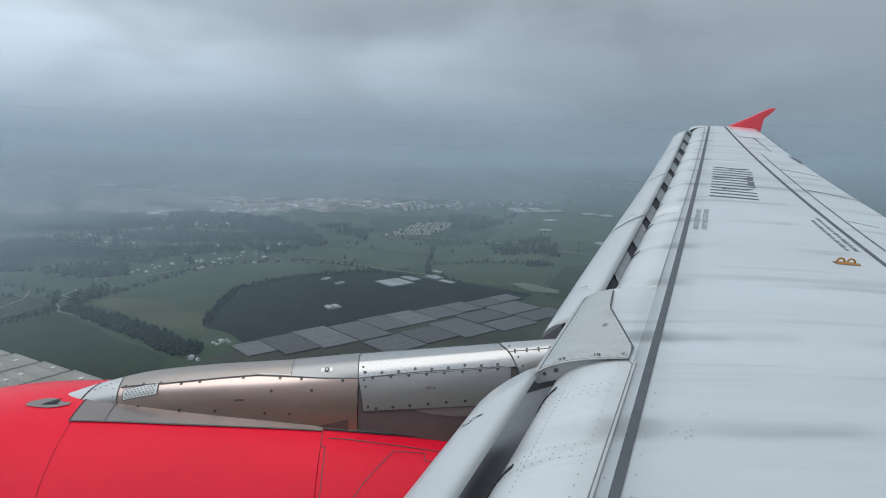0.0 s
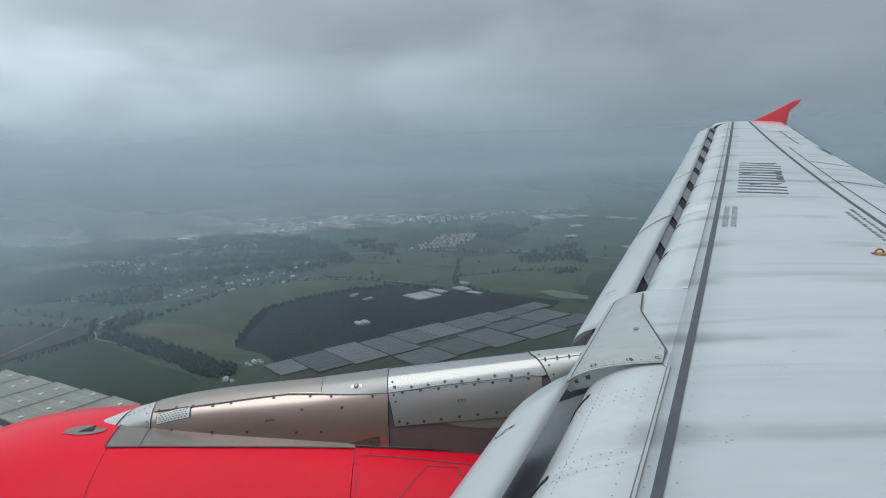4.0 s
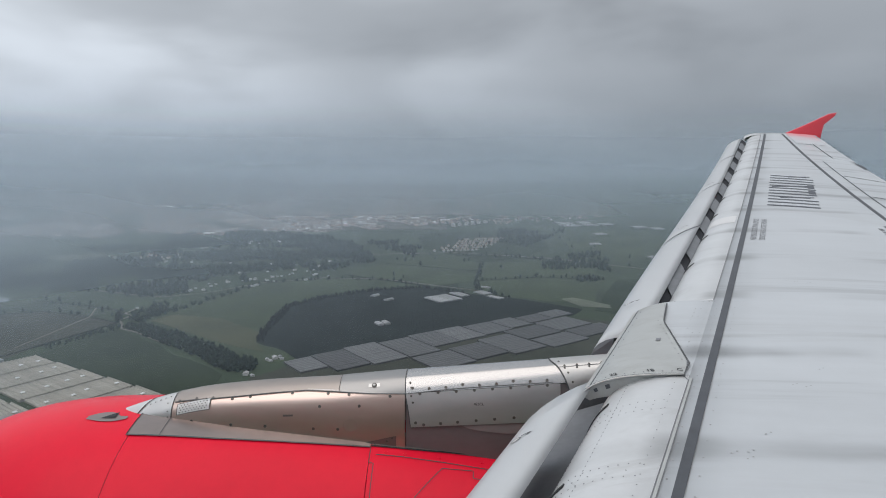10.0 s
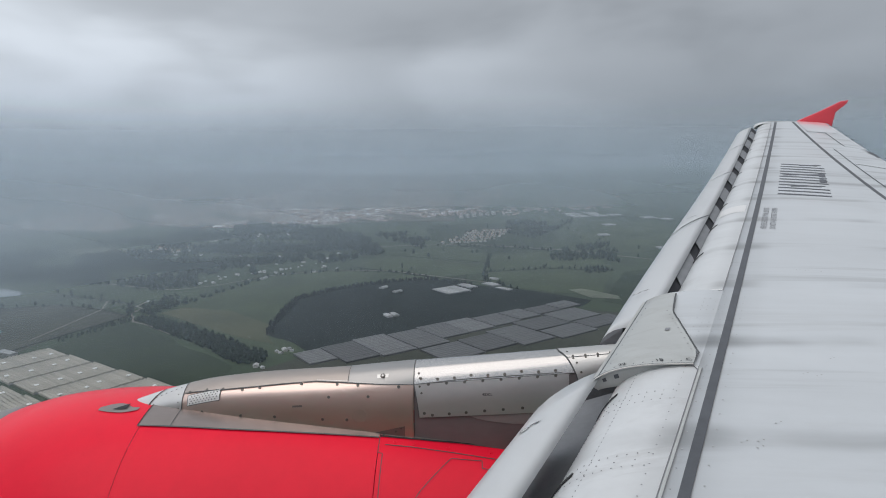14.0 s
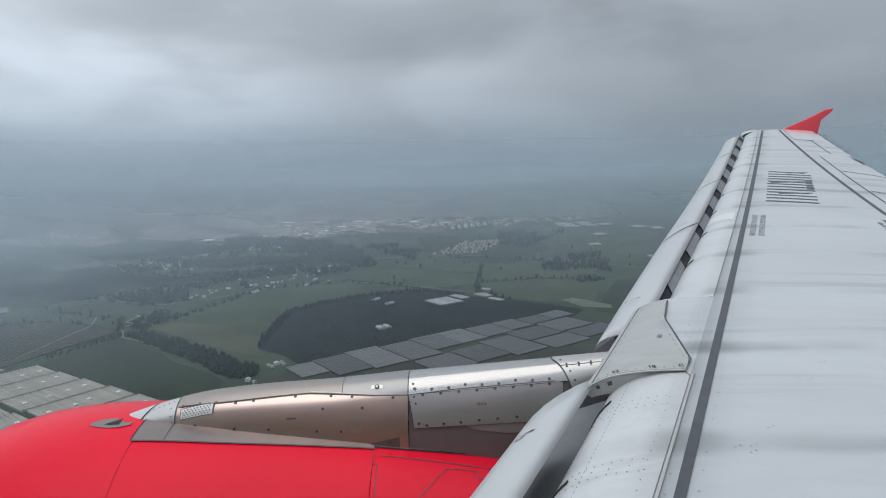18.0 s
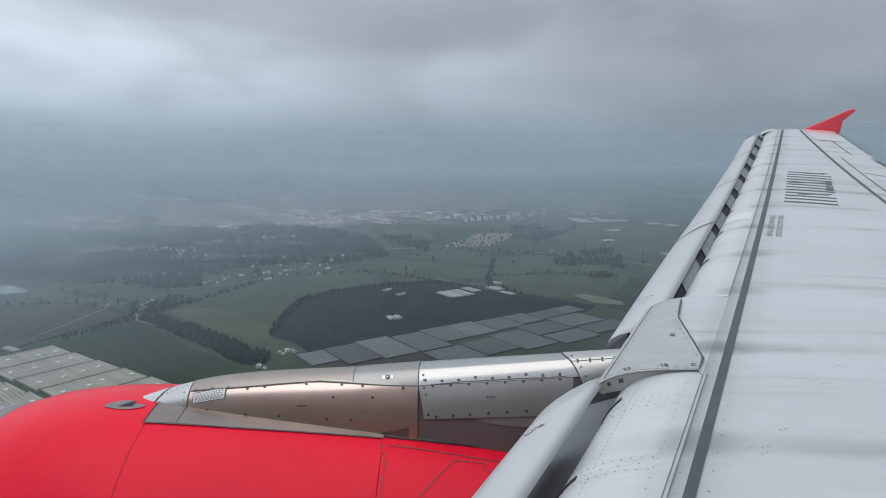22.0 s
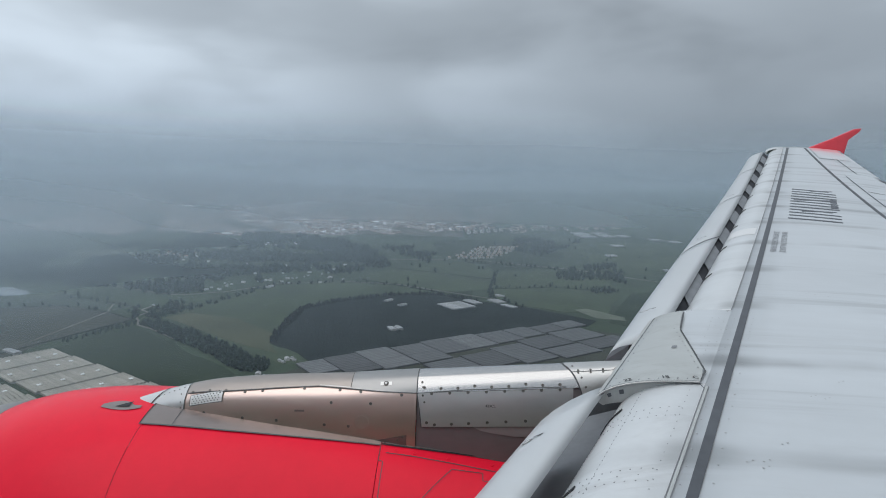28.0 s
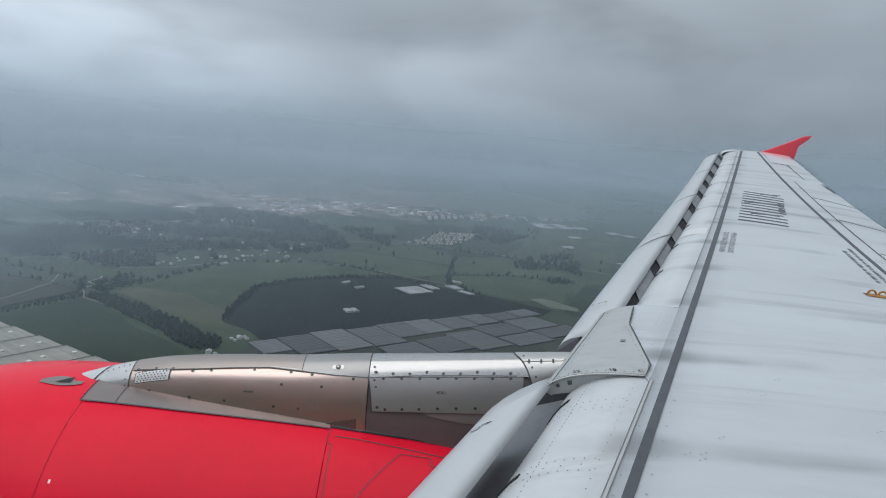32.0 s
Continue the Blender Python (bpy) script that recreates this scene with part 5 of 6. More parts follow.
field([(2300, -420), (2900, -420), (2950, -900), (2100, -800), (1980, -500)], GRASS, "far green field", 0.5)
field([(1415, -235), (1430, -265), (1350, -335), (1320, -330), (1335, -270)], PALE, "strip of pale dry ground", 0.7)
field([(1300, -290), (1650, -420), (1800, -900), (1300, -900), (1100, -500)], CROP, "dark green fields", 0.4)
field([(700, 240), (860, 300), (930, 250), (1090, -10), (1230, -200), (1200, -320), (1000, -260), (700, 100)], SOIL, "bare ground round the greenhouses", 0.3)
tagged(part("lake", prism("lake", [(1560, 1400), (1440, 1155), (1440, 1110), (1395, 1040), (1360, 1020), (1345, 1080), (1310, 1160), (1280, 1300)], GROUND - 0.5, GROUND + 0.9, WATER), None), "pale still lake with a curved shore", "lake", kind="structure")
rows = [[(d * math.cos(radians(a)), d * math.sin(radians(a)), land(d, 0, 2.0)) for a in [lerp(1, 46, k / 45) for k in range(46)]] for d in [lerp(3020, 5300, i / 24) for i in range(25)]]
for i, row in enumerate(rows):
    rows[i] = [(x * (1 + 0.05 * noise.noise((k * 0.3, 2, 1))), y * (1 + 0.05 * noise.noise((k * 0.3, 2, 1))), z) for k, (x, y, z) in enumerate(row)]
for i, row in enumerate(rows):
    rows[i] = [(x, y, land(x, y, 2.0)) for x, y, z in row]
tagged(part("town_ground", sheet("town_ground", rows, YARDS, thick=1.5), None), "pale streets and yards of a far town", "ground", kind="structure")


def track(points, width, label):
    rows = []
    for i, (x, y) in enumerate(points):
        a, b = Vector(points[max(0, i - 1)]), Vector(points[min(len(points) - 1, i + 1)])
        d = (b - a).normalized()
        rows.append([(x - d.y * width / 2, y + d.x * width / 2, GROUND + 1.2), (x + d.y * width / 2, y - d.x * width / 2, GROUND + 1.2)])
    ob = part("road", sheet("road", rows, TRACK, thick=0.6), None)
    return tagged(ob, label, "road", kind="structure")


track([(1295, 690), (1255, 692), (1235, 668), (1195, 672), (1165, 650), (1130, 632), (1105, 590), (1040, 512)], 4, "narrow pale farm track beside a hedge")
track([(1500, 900), (1440, 760), (1420, 690), (1480, 600), (1600, 520), (1680, 370), (1665, 205), (1580, 70), (1500, -60)], 4, "farm road along the pasture")
track([(1000, 745), (1100, 745), (1225, 748), (1300, 780)], 3.5, "pale dirt road across the fields")
track([(2150, 300), (2200, 0), (2050, -320), (1800, -600)], 6, "country road between paddocks")


DITCH = material("wet_ditch_weeds", (0.020, 0.026, 0.022), 0.9, 0.0, 0.4, 0.05, spec=0.1)


def ditch(points, width):
    """A dark overgrown ditch: a low bank with a wandering edge."""
    rows = []
    for i, ((xa, ya), (xb, yb)) in enumerate(zip(points, points[1:])):
        n = max(2, int(math.hypot(xb - xa, yb - ya) / 14))
        dx, dy = (xb - xa) / n, (yb - ya) / n
        d = math.hypot(dx, dy)
        for k in range(n + (i == len(points) - 2)):
            x, y = xa + dx * k, ya + dy * k
            w = width * (0.6 + 0.9 * abs(noise.noise((x * 0.03, y * 0.03, 4))))
            rows.append([(x - dy / d * w, y + dx / d * w, GROUND + 0.5), (x, y, GROUND + 1.7), (x + dy / d * w, y - dx / d * w, GROUND + 0.5)])
    return tagged(part("ditch", sheet("ditch", rows, DITCH, thick=0.6), None), "dark overgrown ditch between fields", "ditch", kind="structure")


ditch([(860, 760), (1010, 716), (1175, 665), (1225, 745)], 3.0)
ditch([(1230, 985), (1270, 870), (1225, 745)], 3.0)
ditch([(1380, 965), (1320, 800), (1285, 725), (1240, 690)], 4.0)
ditch([(1430, -120), (1515, -45), (1635, -45), (1925, -70)], 4.0)
ditch([(1660, -395), (1700, -220), (1640, -45)], 4.0)
ditch([(1575, 85), (1660, 210), (1735, 320)], 4.0)
ditch([(2145, 20), (2060, -225), (2040, -300)], 5.0)
ditch([(1955, 250), (1860, 60), (1800, -60)], 3.0)

# ---- greenhouses ----
def greenhouse(origin, along, across, bays, bay_width, length, height, mat, label, group, rise=1.0):
    """A block of gabled plastic bays; origin at a corner, along the ridges and across them."""
    base = new("greenhouse")
    base.location = (origin[0], origin[1], land(origin[0], origin[1], 0.3))
    base.rotation_euler = (0, 0, math.atan2(along[1], along[0]))
    key = (bays, round(bay_width, 2), length, height, mat.name)
    if key not in GREEN:
        verts = []
        for x in (0, length):
            verts += [(x, 0, 0), (x, 0, height * 0.62), (x, bay_width * 0.5, height * rise), (x, bay_width * (0.995 if rise < 0.9 else 0.96), height * 0.62), (x, bay_width * (0.995 if rise < 0.9 else 0.96), 0)]
        faces = [(0, 1, 6, 5), (1, 2, 7, 6), (2, 3, 8, 7), (3, 4, 9, 8), (4, 3, 2, 1, 0), (5, 6, 7, 8, 9)]
        GREEN[key] = mesh_of("bay", verts, faces, mat, False)
        GREEN[key + ("side",)] = mesh_of("end_wall", [(length + 0.2, 0, 0), (length + 0.2, bays * bay_width, 0), (length + 0.2, bays * bay_width, height * 0.5), (length + 0.2, 0, height * 0.5),
                                                     (length + 0.5, 0, 0), (length + 0.5, bays * bay_width, 0), (length + 0.5, bays * bay_width, height * 0.5), (length + 0.5, 0, height * 0.5)],
                                         [(0, 1, 2, 3), (7, 6, 5, 4), (3, 2, 6, 7), (0, 3, 7, 4), (2, 1, 5, 6)], GREY, False)
    for k in range(bays):
        part("bay", GREEN[key], base, at=pose(0, k * bay_width, random.uniform(-0.15, 0.15)))
    part("end_wall", GREEN[key + ("side",)], base)
    return tagged(base, label, "greenhouse", group)


GREEN = {}
random.seed(3)
# a long staggered strip of film-covered blocks beside the dark field: start and end along it, near and far side
d1, d2 = Vector((0.62, -0.785)), Vector((0.785, 0.62))
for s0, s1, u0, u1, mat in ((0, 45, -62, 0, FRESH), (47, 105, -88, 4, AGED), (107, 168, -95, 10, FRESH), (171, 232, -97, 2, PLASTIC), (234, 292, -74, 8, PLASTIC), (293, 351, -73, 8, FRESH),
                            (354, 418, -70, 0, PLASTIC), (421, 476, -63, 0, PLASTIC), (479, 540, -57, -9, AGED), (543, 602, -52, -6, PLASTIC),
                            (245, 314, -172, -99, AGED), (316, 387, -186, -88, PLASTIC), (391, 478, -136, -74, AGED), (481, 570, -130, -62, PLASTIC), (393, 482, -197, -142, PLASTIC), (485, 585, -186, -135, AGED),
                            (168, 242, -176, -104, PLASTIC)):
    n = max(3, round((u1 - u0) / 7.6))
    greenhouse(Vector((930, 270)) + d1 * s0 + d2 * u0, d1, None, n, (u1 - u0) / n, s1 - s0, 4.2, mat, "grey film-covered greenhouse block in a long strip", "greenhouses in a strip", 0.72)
# the ribbed block beside the dark crop, in rows set one behind another
e1, e2 = Vector((-0.836, 0.550)), Vector((-0.550, -0.836))
vent = prism("vent", [(-2.4, -2.4), (2.4, -2.4), (2.4, 2.4), (-2.4, 2.4)], 0, 0.9, LIMED)
for i in range(6):
    for j in range(2):
        far = Vector((955, 675)) + e1 * (110 + 121 * j - 4 * i) + e2 * (67.5 * i + (0 if j == 0 else 9 - 4 * i))
        g = greenhouse(far, e2, None, 20, 5.5, 63, 4.4, CLOTH, "ribbed pale greenhouse with white roof vents", "ribbed greenhouses")
        for k in range(4):
            part("vent", vent, g, "small white roof vent", pose(34 + random.uniform(-7, 7), 12 + 28 * k + random.uniform(-5, 5), 4.1))
# pale roofed blocks inside the dark field and far out on the plain
for x, y, along, bays, wide, length in ((1365, 40, (0.80, 0.60), 8, 8, 66), (1432, -8, (0.80, 0.60), 3, 8, 50), (1452, -62, (0.80, 0.60), 3, 9, 42), (1405, -95, (0.72, 0.69), 2, 8, 40)):
    greenhouse((x, y), along, None, bays, -wide, length, 4, SHEET, "pale flat greenhouse in the dark field", "pale greenhouses", 0.72)
for x, y, bays, length in ((3150, -545, 11, 84), (3175, -655, 9, 70), (3195, -742, 7, 60), (3250, -530, 9, 76), (3275, -640, 7, 60), (3820, -610, 6, 80), (3870, -730, 5, 70), (3070, -880, 7, 60), (3010, -950, 6, 50), (2420, -520, 3, 40), (2050, -640, 4, 46), (2780, -620, 5, 50)):
    greenhouse((x, y), (0.25, -0.97), None, bays, 10, length, 6, SHEET, "far pale greenhouse on the plain", "far greenhouses")


# ---- houses ----
def house_mesh(w, d, h, pitch, wall, roof):
    key = (w, d, h, pitch, wall.name, roof.name)
    if key not in HOUSES:
        walls = mesh_of("wall", [(-w, -d, 0), (w, -d, 0), (w, d, 0), (-w, d, 0), (-w, -d, h), (w, -d, h), (w, d, h), (-w, d, h), (-w, 0, h + pitch), (w, 0, h + pitch)],
                        [(0, 1, 5, 4), (2, 3, 7, 6), (1, 2, 6, 9, 5), (3, 0, 4, 8, 7)], wall, False)
        o, t = 0.5, 0.3
        rv = [(-w - o, -d - o, h - 0.2), (w + o, -d - o, h - 0.2), (w + o, 0, h + pitch + 0.1), (-w - o, 0, h + pitch + 0.1), (w + o, d + o, h - 0.2), (-w - o, d + o, h - 0.2)]
        rv += [(x, y, z + t) for x, y, z in rv]
        roofs = mesh_of("roof", rv, [(6, 7, 8, 9), (9, 8, 10, 11), (0, 3, 2, 1), (3, 5, 4, 2), (0, 1, 7, 6), (5, 11, 10, 4), (1, 2, 8, 7), (2, 4, 10, 8), (0, 6, 9, 3), (3, 9, 11, 5)], roof, False)
        HOUSES[key] = (walls, roofs)
    return HOUSES[key]


HOUSES = {}


def house(x, y, turn, kind, label, group):
    base = new("house")
    base.matrix_basis = pose(x, y, land(x, y, 0.3), 0, 0, turn)
    wm, rm = house_mesh(*kind)
    part("wall", wm, base)
    part("roof", rm, base)
    return tagged(base, label, "house", group)


COTTAGE = (5.0, 3.6, 3.0, 1.6, WHITE, GREY)
TERRACE = (5.6, 4.6, 6.0, 1.6, WHITE, TERRA)
SHED = (11, 5.5, 3.2, 1.1, GREY, SHEET)
HUT = (3.0, 2.4, 2.4, 0.8, WHITE, SHEET)
BLOCK = (20, 7, 15, 0.8, WHITE, GREY)
random.seed(11)
# housing estate in rows
for i in range(12):
    for j in range(6):
        if random.random() < 0.12:
            continue
        x = 2225 + 72 * j + 4 * i + random.uniform(-4, 4)
        y = 82 - 15 * i - 22 * j + random.uniform(-2, 2)
        house(x, y, 12 + random.uniform(-5, 5), TERRACE, "white house with clay roof in an estate", "estate houses")
# farm buildings
for x, y, turn, kind in ((1180, 140, 30, SHED), (1172, 152, 30, SHED), (1440, 195, 150, SHED), (1395, 158, 140, SHED), (1545, -70, 60, SHED), (1300, 690, 20, HUT), (1560, 520, -20, SHED),
                         (930, 722, 62, SHED), (936, 735, 62, SHED), (945, 300, 30, HUT), (953, 290, 30, COTTAGE), (950, 278, 100, HUT), (960, 284, 30, HUT), (938, 292, 60, HUT), (875, 310, 10, COTTAGE), (868, 298, 40, HUT)):
    house(x, y, turn, kind, "white farm building with pale roof" if kind[0] > 10 else "small white farmhouse beside a track", "farm buildings")
for i in range(6):
    house(3170 + 30 * i, 25 - 34 * i, 12, BLOCK, "long pale apartment block before the town", "apartment blocks")
# dwellings among the trees
for k in range(110):
    x, y = random.uniform(1600, 2600), random.uniform(330, 1150)
    if y > 0.62 * x - 150 or y < 0.30 * x - 220:
        continue
    house(x, y, random.uniform(0, 180), random.choice((COTTAGE, COTTAGE, HUT)), "pale villa among dark trees", "villas in the woods")
for k in range(22):
    f = random.random()
    x, y = lerp(1430, 1730, f) + random.uniform(0, 90), lerp(700, 420, f) + random.uniform(-20, 40)
    house(x, y, random.uniform(0, 180), random.choice((COTTAGE, HUT, HUT)), "small white villa at the edge of the woods", "villas at the wood's edge")
for k in range(10):
    house(2040 + random.uniform(-60, 110), 1000 + random.uniform(-50, 60), random.uniform(0, 180), TERRACE, "clay-roofed hall in a clearing", "halls in the woods")


BRICK = by_clump(material("brick_and_plaster_walls", (0.40, 0.335, 0.31), 0.8, 0.0, 0.25, 0.05), 0.4)


def scatter_houses(name, spots, label):
    """A whole quarter of small buildings in one mesh: walls pale, roofs of three kinds."""
    verts, faces, mats = [], [], []
    for x, y, w, d, h, a, m in spots:
        c, s = math.cos(a), math.sin(a)
        o = len(verts)
        for px, py, pz in ((-w, -d, 0), (w, -d, 0), (w, d, 0), (-w, d, 0), (-w, -d, h), (w, -d, h), (w, d, h), (-w, d, h), (-w, 0, h + d * 0.35), (w, 0, h + d * 0.35)):
            verts.append((x + px * c - py * s, y + px * s + py * c, land(x, y, pz - 0.3)))
        faces += [(o, o + 1, o + 5, o + 4), (o + 2, o + 3, o + 7, o + 6), (o + 1, o + 2, o + 6, o + 9, o + 5), (o + 3, o, o + 4, o + 8, o + 7), (o + 4, o + 5, o + 9, o + 8), (o + 8, o + 9, o + 6, o + 7)]
        mats += [0, 0, 0, 0, m, m]
    me = mesh_of(name, verts, faces, BRICK, False)
    for extra in (TERRA, GREY, LIMED):
        me.materials.append(extra)
    me.polygons.foreach_set("material_index", mats)
    ob = part(name, me, None)
    return tagged(ob, label, "buildings", kind="stuff")


spots = []
for k in range(26000):
    az = random.uniform(-14, 46)
    near = 3060 + 260 * noise.noise((az * 0.09, 3.1, 0)) + 170 * noise.noise((az * 0.45, 7.7, 0)) + max(0, 8 - az) * 26 + max(0, az - 26) * 14
    d = near + (5000 - near) * random.random() ** 1.25
    if noise.noise((az * 0.30, d * 0.0026, 5)) < -0.15:
        continue
    if random.random() < 0.92 - 0.92 * min(1.0, max(0.0, (az + 5) / 19)) or random.random() < 0.55 * (d - near) / 2000:
        continue
    x, y = d * math.cos(radians(az)), d * math.sin(radians(az))
    big = random.random()
    if big < 0.014:
        w, dd, h, m = random.uniform(14, 34), random.uniform(8, 14), random.uniform(6, 9), 3
    elif big < 0.08:
        w, dd, h, m = random.uniform(9, 18), random.uniform(6, 9), random.uniform(9, 16), 2
    else:
        w, dd, h, m = random.uniform(5, 10), random.uniform(4, 6), random.uniform(3, 6), random.choice((1,) * 10 + (2,) * 9 + (3,))
    spots.append((x, y, w, dd, h, radians(12 + 90 * random.randrange(2) + 8 * noise.noise((az, d * 0.01, 1))), m))
scatter_houses("town", spots, "hazy town of small white and clay-roofed buildings")


# ---- trees ----
def crown_mesh(name, seed, wide, high, lumps, fine=1):
    """An uneven crown of overlapping leafy clumps."""
    rng = random.Random(seed)
    bm = bmesh.new()
    for k in range(lumps):
        f = k / max(1, lumps - 1)
        r = wide * rng.uniform(0.30, 0.5) * (1.15 - 0.55 * f)
        c = Vector((rng.uniform(-1, 1) * wide * 0.33 * (1 - 0.5 * f), rng.uniform(-1, 1) * wide * 0.33 * (1 - 0.5 * f), high * (0.30 + 0.58 * f)))
        made = bmesh.ops.create_icosphere(bm, subdivisions=fine, radius=r)["verts"]
        for v in made:
            j = 1 + 0.30 * noise.noise(v.co * (2.2 / r) + Vector((seed, k, 0)))
            v.co = Vector((v.co.x * j, v.co.y * j, v.co.z * j * 1.15)) + c
    me = bpy.data.meshes.new(name)
    bm.to_mesh(me)
    bm.free()
    me.materials.append(TREE)
    return me


CROWNS = [crown_mesh("crown", s, 8 + s % 3, 13 + 2 * (s % 4), 7, 2) for s in range(5)]
TRUNK = mesh_of("trunk", [(0.5 * f * math.cos(a * math.pi / 4), 0.5 * f * math.sin(a * math.pi / 4), z) for f, z in ((1, 0), (0.7, 3), (0.4, 7)) for a in range(8)],
                [(r * 8 + a, r * 8 + (a + 1) % 8, (r + 1) * 8 + (a + 1) % 8, (r + 1) * 8 + a) for r in range(2) for a in range(8)], BARK)
SAPLINGS = []
for i, c in enumerate(CROWNS):
    t_ = new("tree")
    t_.location = (1180 + 9 * i, 668 + 4 * i, GROUND)
    part("trunk", TRUNK, t_)
    part("crown", c, t_)
    SAPLINGS.append(tagged(t_, "dark leafy tree standing in the fields", "tree", "field trees"))
random.seed(21)


def plant(x, y, size=1.0):
    t_ = copy_thing(random.choice(SAPLINGS), pose(x, y, land(x, y, 0.2), 0, 0, random.uniform(0, 360)))
    t_.scale = (size * random.uniform(0.85, 1.15),) * 2 + (size * random.uniform(0.85, 1.2),)


def hedge(points, gap, size, spread):
    for (xa, ya), (xb, yb) in zip(points, points[1:]):
        n = int(math.hypot(xb - xa, yb - ya) / gap)
        for k in range(n):
            f = (k + random.random() * 0.7) / n
            plant(lerp(xa, xb, f) + random.uniform(-spread, spread), lerp(ya, yb, f) + random.uniform(-spread, spread), size * random.uniform(0.7, 1.15))


hedge([(1180, 625), (1260, 612), (1420, 560), (1590, 515)], 9, 0.5, 14)
hedge([(1595, 515), (1665, 365), (1650, 210), (1570, 85)], 12, 0.5, 12)
hedge([(1430, -120), (1515, -45), (1640, -50), (1925, -75)], 15, 0.6, 6)
hedge([(1660, -395), (1700, -220), (1645, -50)], 15, 0.6, 6)
hedge([(1235, 985), (1270, 870), (1225, 750)], 26, 0.6, 10)
hedge([(2145, 20), (2060, -225), (2040, -300)], 16, 0.65, 8)
hedge([(1240, 690), (1320, 800), (1375, 960)], 24, 0.7, 14)
for k in range(60):
    plant(random.uniform(1650, 2900), random.uniform(-700, 250), random.uniform(0.5, 0.85))


def wood(name, outline, gap, label, fine=1, high=14.0, bare=0.0, mat=None):
    """A stand of trees: many uneven crowns in one mesh, with clearings."""
    xs, ys = [p[0] for p in outline], [p[1] for p in outline]
    unit = crown_mesh("unit", 50 + len(name) + len(outline), 0.62, 1.0, 4 if fine == 1 else 2, 1)
    uv = np.array([v.co for v in unit.vertices])
    uf = np.array([p.vertices for p in unit.polygons])
    bpy.data.meshes.remove(unit)
    verts, faces, n = [], [], 0
    y = min(ys)
    while y < max(ys):
        x = min(xs)
        while x < max(xs):
            px, py = x + random.uniform(-0.45, 0.45) * gap, y + random.uniform(-0.45, 0.45) * gap
            inside = False
            for i in range(len(outline)):
                (xa, ya), (xb, yb) = outline[i], outline[i - 1]
                if (ya > py) != (yb > py) and px < (xb - xa) * (py - ya) / (yb - ya) + xa:
                    inside = not inside
            if inside and noise.noise((px * 0.006, py * 0.006, 2)) + 0.35 * noise.noise((px * 0.027, py * 0.027, 7)) > bare:
                h = high * random.uniform(0.55, 1.45)
                w = h * random.uniform(0.75, 1.15)
                a = random.uniform(0, 6.28)
                c, s = math.cos(a), math.sin(a)
                v = uv @ np.array(((c * w, s * w, 0), (-s * w, c * w, 0), (0, 0, h))) + np.array((px, py, land(px, py, -1)))
                verts.append(v)
                faces.append(uf + n)
                n += len(v)
            x += gap
        y += gap
    me = bpy.data.meshes.new(name)
    v, f = np.concatenate(verts), np.concatenate(faces)
    me.vertices.add(len(v))
    me.vertices.foreach_set("co", v.ravel())
    me.loops.add(f.size)
    me.loops.foreach_set("vertex_index", f.ravel())
    me.polygons.add(len(f))
    me.polygons.foreach_set("loop_start", np.arange(0, f.size, 3))
    me.update(calc_edges=True)
    me.validate()
    me.materials.append(mat or TREE)
    return tagged(part(name, me, None), label, "woods", kind="stuff")


wood("woods", [(2005, 1090), (2220, 1120), (2550, 1210), (2775, 1235), (2960, 1120), (2820, 830), (2655, 585), (2380, 390), (1990, 270), (1785, 325), (1705, 440), (1670, 525), (1560, 610), (1425, 670), (1420, 720), (1735, 900)], 16, "dark mixed woods with clearings and villas", 1, 20, 0.05)
wood("woods", [(1870, 1600), (1935, 1425), (1970, 1335), (1980, 1075), (1835, 925), (1565, 775), (1410, 715), (1480, 895), (1495, 1110), (1585, 1360)], 16, "dark woods beside the lake", 1, 22, -0.12)
wood("woods", [(2200, 1360), (2255, 1135), (2330, 1150), (2350, 1330)], 15, "far dark copse beyond the dry meadow", 1, 15, -0.5)
wood("woods", [(1945, -255), (2140, -390), (2195, -515), (1665, -410), (1620, -330), (1720, -260)], 14, "dark copse among the fields", 1, 14, 0.02)
wood("woods", [(2960, -190), (2980, -515), (2800, -460), (2355, -255), (2525, -160)], 18, "far hazy woods", 1, 15, -0.15)
wood("woods", [(2080, 150), (2300, 280), (2500, 380), (2600, 320), (2250, 80)], 16, "far tree belt beside the paddock", 1, 14, -0.1)
wood("woods", [(1175, 615), (1200, 665), (1315, 665), (1370, 600), (1435, 550), (1310, 572), (1245, 612)], 11, "dark trees along a winding creek", 1, 11, -0.05)
wood("woods", [(1145, 640), (1165, 606), (1080, 492), (995, 388), (930, 312), (885, 305), (890, 345), (965, 425), (1050, 525)], 6.5, "broad dark belt of trees between fields", 1, 9, -1.0)
wood("woods", [(1000, 705), (1075, 685), (1170, 660), (1135, 635), (1085, 652), (1000, 682)], 8, "low dark scrub along the crop", 1, 6, -1.0)
wood("shrubs", [(1040, 345), (1130, 362), (1250, 365), (1320, 370), (1415, 312), (1515, 192), (1540, 85), (1475, -10), (1420, -115), (1360, -195), (1330, -228), (1258, -112), (1122, 56), (1030, 174), (966, 256), (975, 268), (1015, 308)], 6.0, "close-planted dark young trees filling a field", 2, 3.0, -1.0, SHRUB)
wood("shrubs", [(1045, 352), (1135, 368), (1255, 373), (1325, 378), (1425, 318), (1525, 198), (1550, 85), (1480, -18), (1465, -10), (1530, 85), (1505, 185), (1412, 300), (1318, 360), (1250, 356), (1135, 352), (1050, 338)], 6.0, "taller dark trees along the field's edge", 1, 7, -1.0, SHRUB)

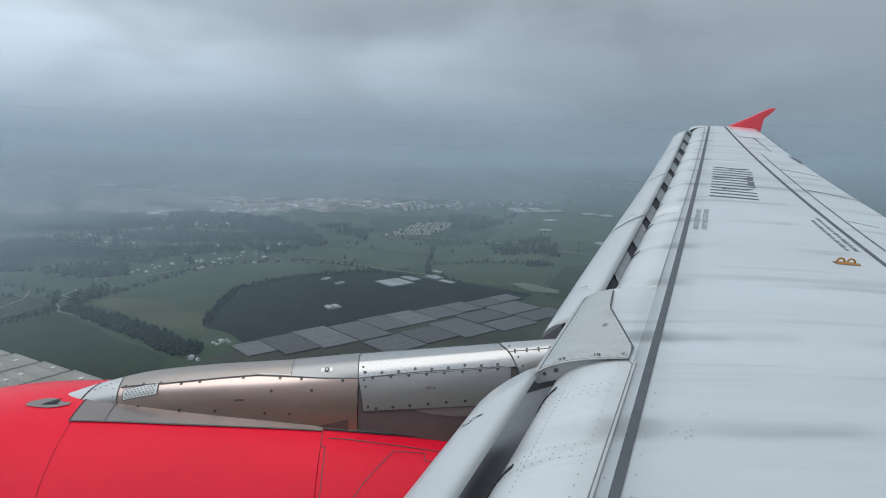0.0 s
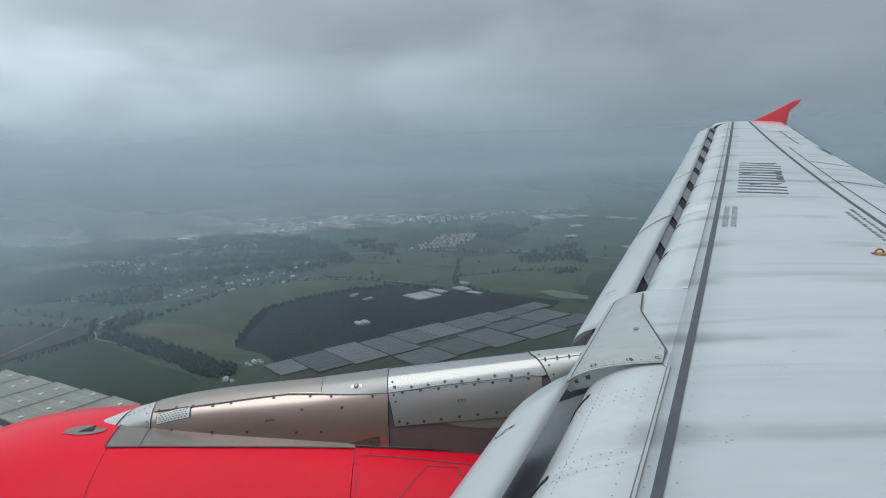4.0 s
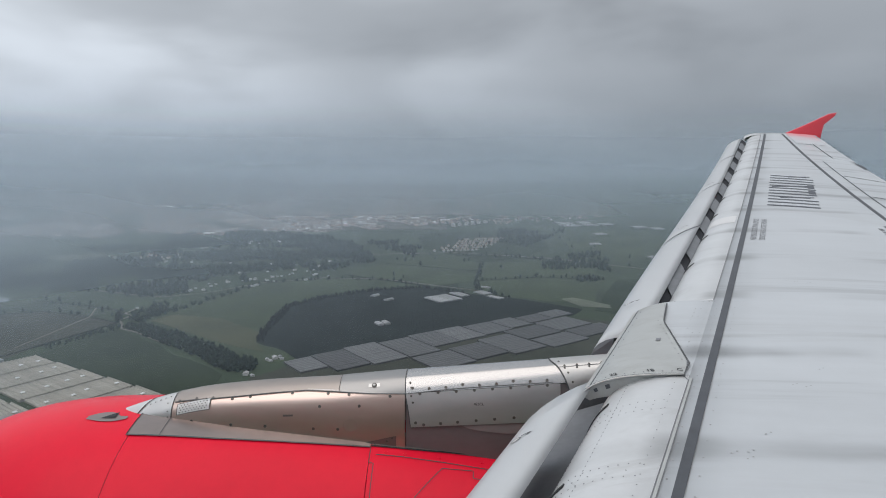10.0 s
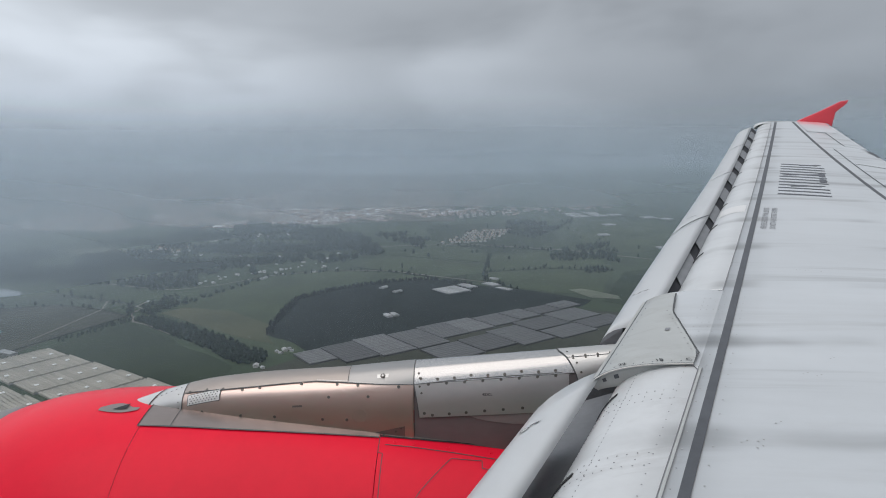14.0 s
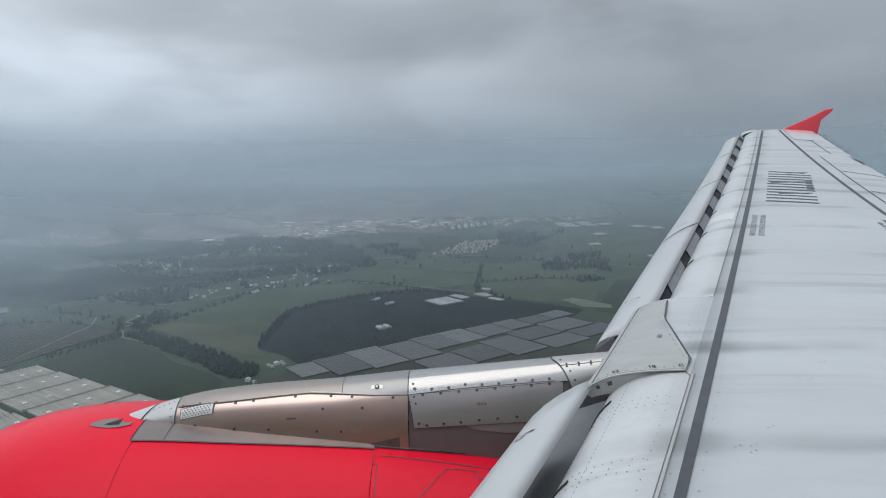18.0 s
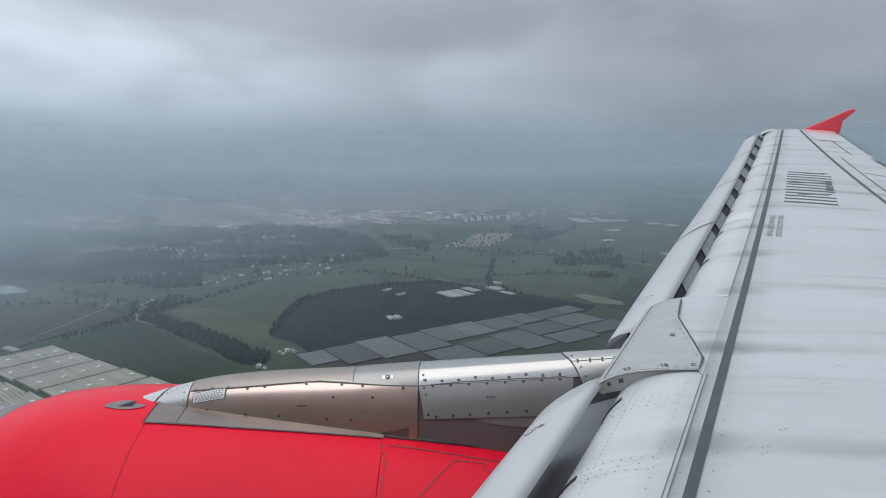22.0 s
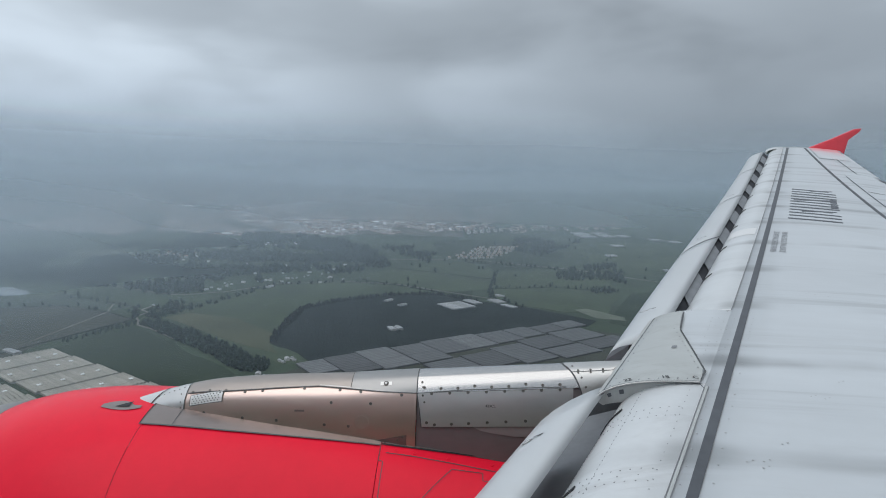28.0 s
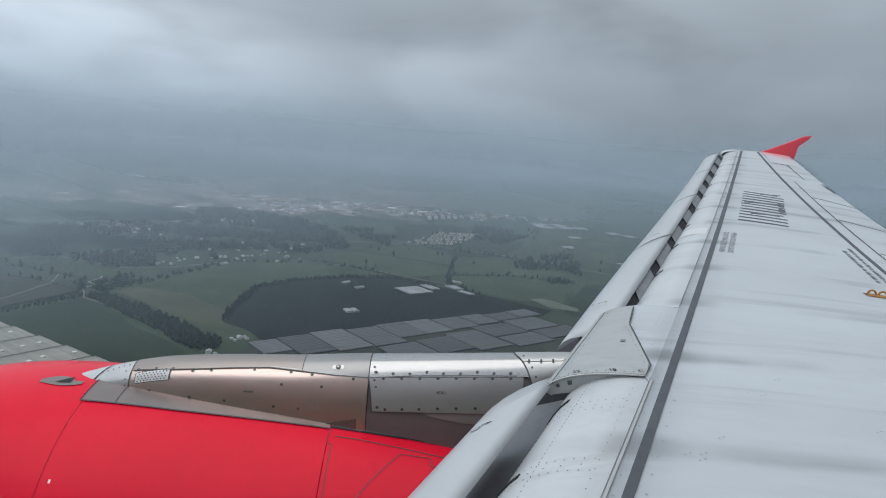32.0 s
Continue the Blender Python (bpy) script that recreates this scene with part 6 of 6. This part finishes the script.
# ---- haze ----
# distance haze put in as see-through pale sheets ringing the view
def haze(radius, beyond, dense, top):
    m = bpy.data.materials.new("mist")
    m.use_nodes = True
    t = m.node_tree
    t.nodes.clear()
    out = t.nodes.new("ShaderNodeOutputMaterial")
    clear = t.nodes.new("ShaderNodeBsdfTransparent")
    white = node(t, "ShaderNodeBsdfDiffuse", Color=(0.74, 0.86, 0.965, 1))
    thru = node(t, "ShaderNodeBsdfTranslucent", Color=(0.74, 0.86, 0.965, 1))
    both = node(t, "ShaderNodeMixShader", Fac=0.65)
    t.links.new(white.outputs[0], both.inputs[1])
    t.links.new(thru.outputs[0], both.inputs[2])
    mix = t.nodes.new("ShaderNodeMixShader")
    pos = t.nodes.new("ShaderNodeTexCoord")
    sep = t.nodes.new("ShaderNodeSeparateXYZ")
    t.links.new(pos.outputs["Object"], sep.inputs[0])
    fade = t.nodes.new("ShaderNodeMapRange")
    fade.interpolation_type = "SMOOTHSTEP"
    fade.inputs[1].default_value, fade.inputs[2].default_value = GROUND, top
    fade.inputs[3].default_value, fade.inputs[4].default_value = dense, 0.0
    t.links.new(sep.outputs[2], fade.inputs[0])
    wisps = node(t, "ShaderNodeTexNoise", Scale=1.7 / radius, Detail=4.0)
    t.links.new(pos.outputs["Object"], wisps.inputs["Vector"])
    uneven = t.nodes.new("ShaderNodeMapRange")
    uneven.inputs[1].default_value, uneven.inputs[2].default_value = 0.3, 0.7
    uneven.inputs[3].default_value, uneven.inputs[4].default_value = 0.75, 1.2
    t.links.new(wisps.outputs["Fac"], uneven.inputs[0])
    foot = t.nodes.new("ShaderNodeMapRange")
    foot.inputs[1].default_value, foot.inputs[2].default_value = land(radius, 0, -60 if radius > 6000 else 0), land(beyond, 0) * radius / beyond
    t.links.new(sep.outputs[2], foot.inputs[0])
    veil = math_node(t, "MULTIPLY", fade.outputs[0], foot.outputs[0])
    ahead = t.nodes.new("ShaderNodeMapRange")      # thicker ahead of the aircraft than abeam
    ahead.inputs[1].default_value, ahead.inputs[2].default_value = 0.12 * radius, 0.72 * radius
    ahead.inputs[3].default_value, ahead.inputs[4].default_value = (0.95, 2.45) if radius < 3000 else (1.5, 1.9)
    t.links.new(sep.outputs[1], ahead.inputs[0])
    t.links.new(math_node(t, "MULTIPLY", math_node(t, "MULTIPLY", veil, uneven.outputs[0]), ahead.outputs[0]), mix.inputs[0])
    t.links.new(clear.outputs[0], mix.inputs[1])
    t.links.new(both.outputs[0], mix.inputs[2])
    t.links.new(mix.outputs[0], out.inputs[0])
    rows = [[(radius * math.cos(radians(a)), radius * math.sin(radians(a)), z) for a in range(-120, 121, 4)] for z in (GROUND, GROUND * 0.5, top)]
    ob = part("mist", sheet("mist", rows, m), None)
    return tagged(ob, "see-through grey-blue sheet standing in for haze over the plain", "mist", kind="stuff")


VEILS = [(800, 0.19, 150), (1350, 0.21, 200), (1900, 0.22, 240), (2600, 0.23, 290), (3200, 0.20, 340), (3700, 0.22, 390), (4200, 0.30, 430), (4700, 0.66, 480), (5600, 1, 1)]
for (radius, dense, top), (beyond, _, _) in zip(VEILS, VEILS[1:]):
    haze(radius, beyond, dense, top)
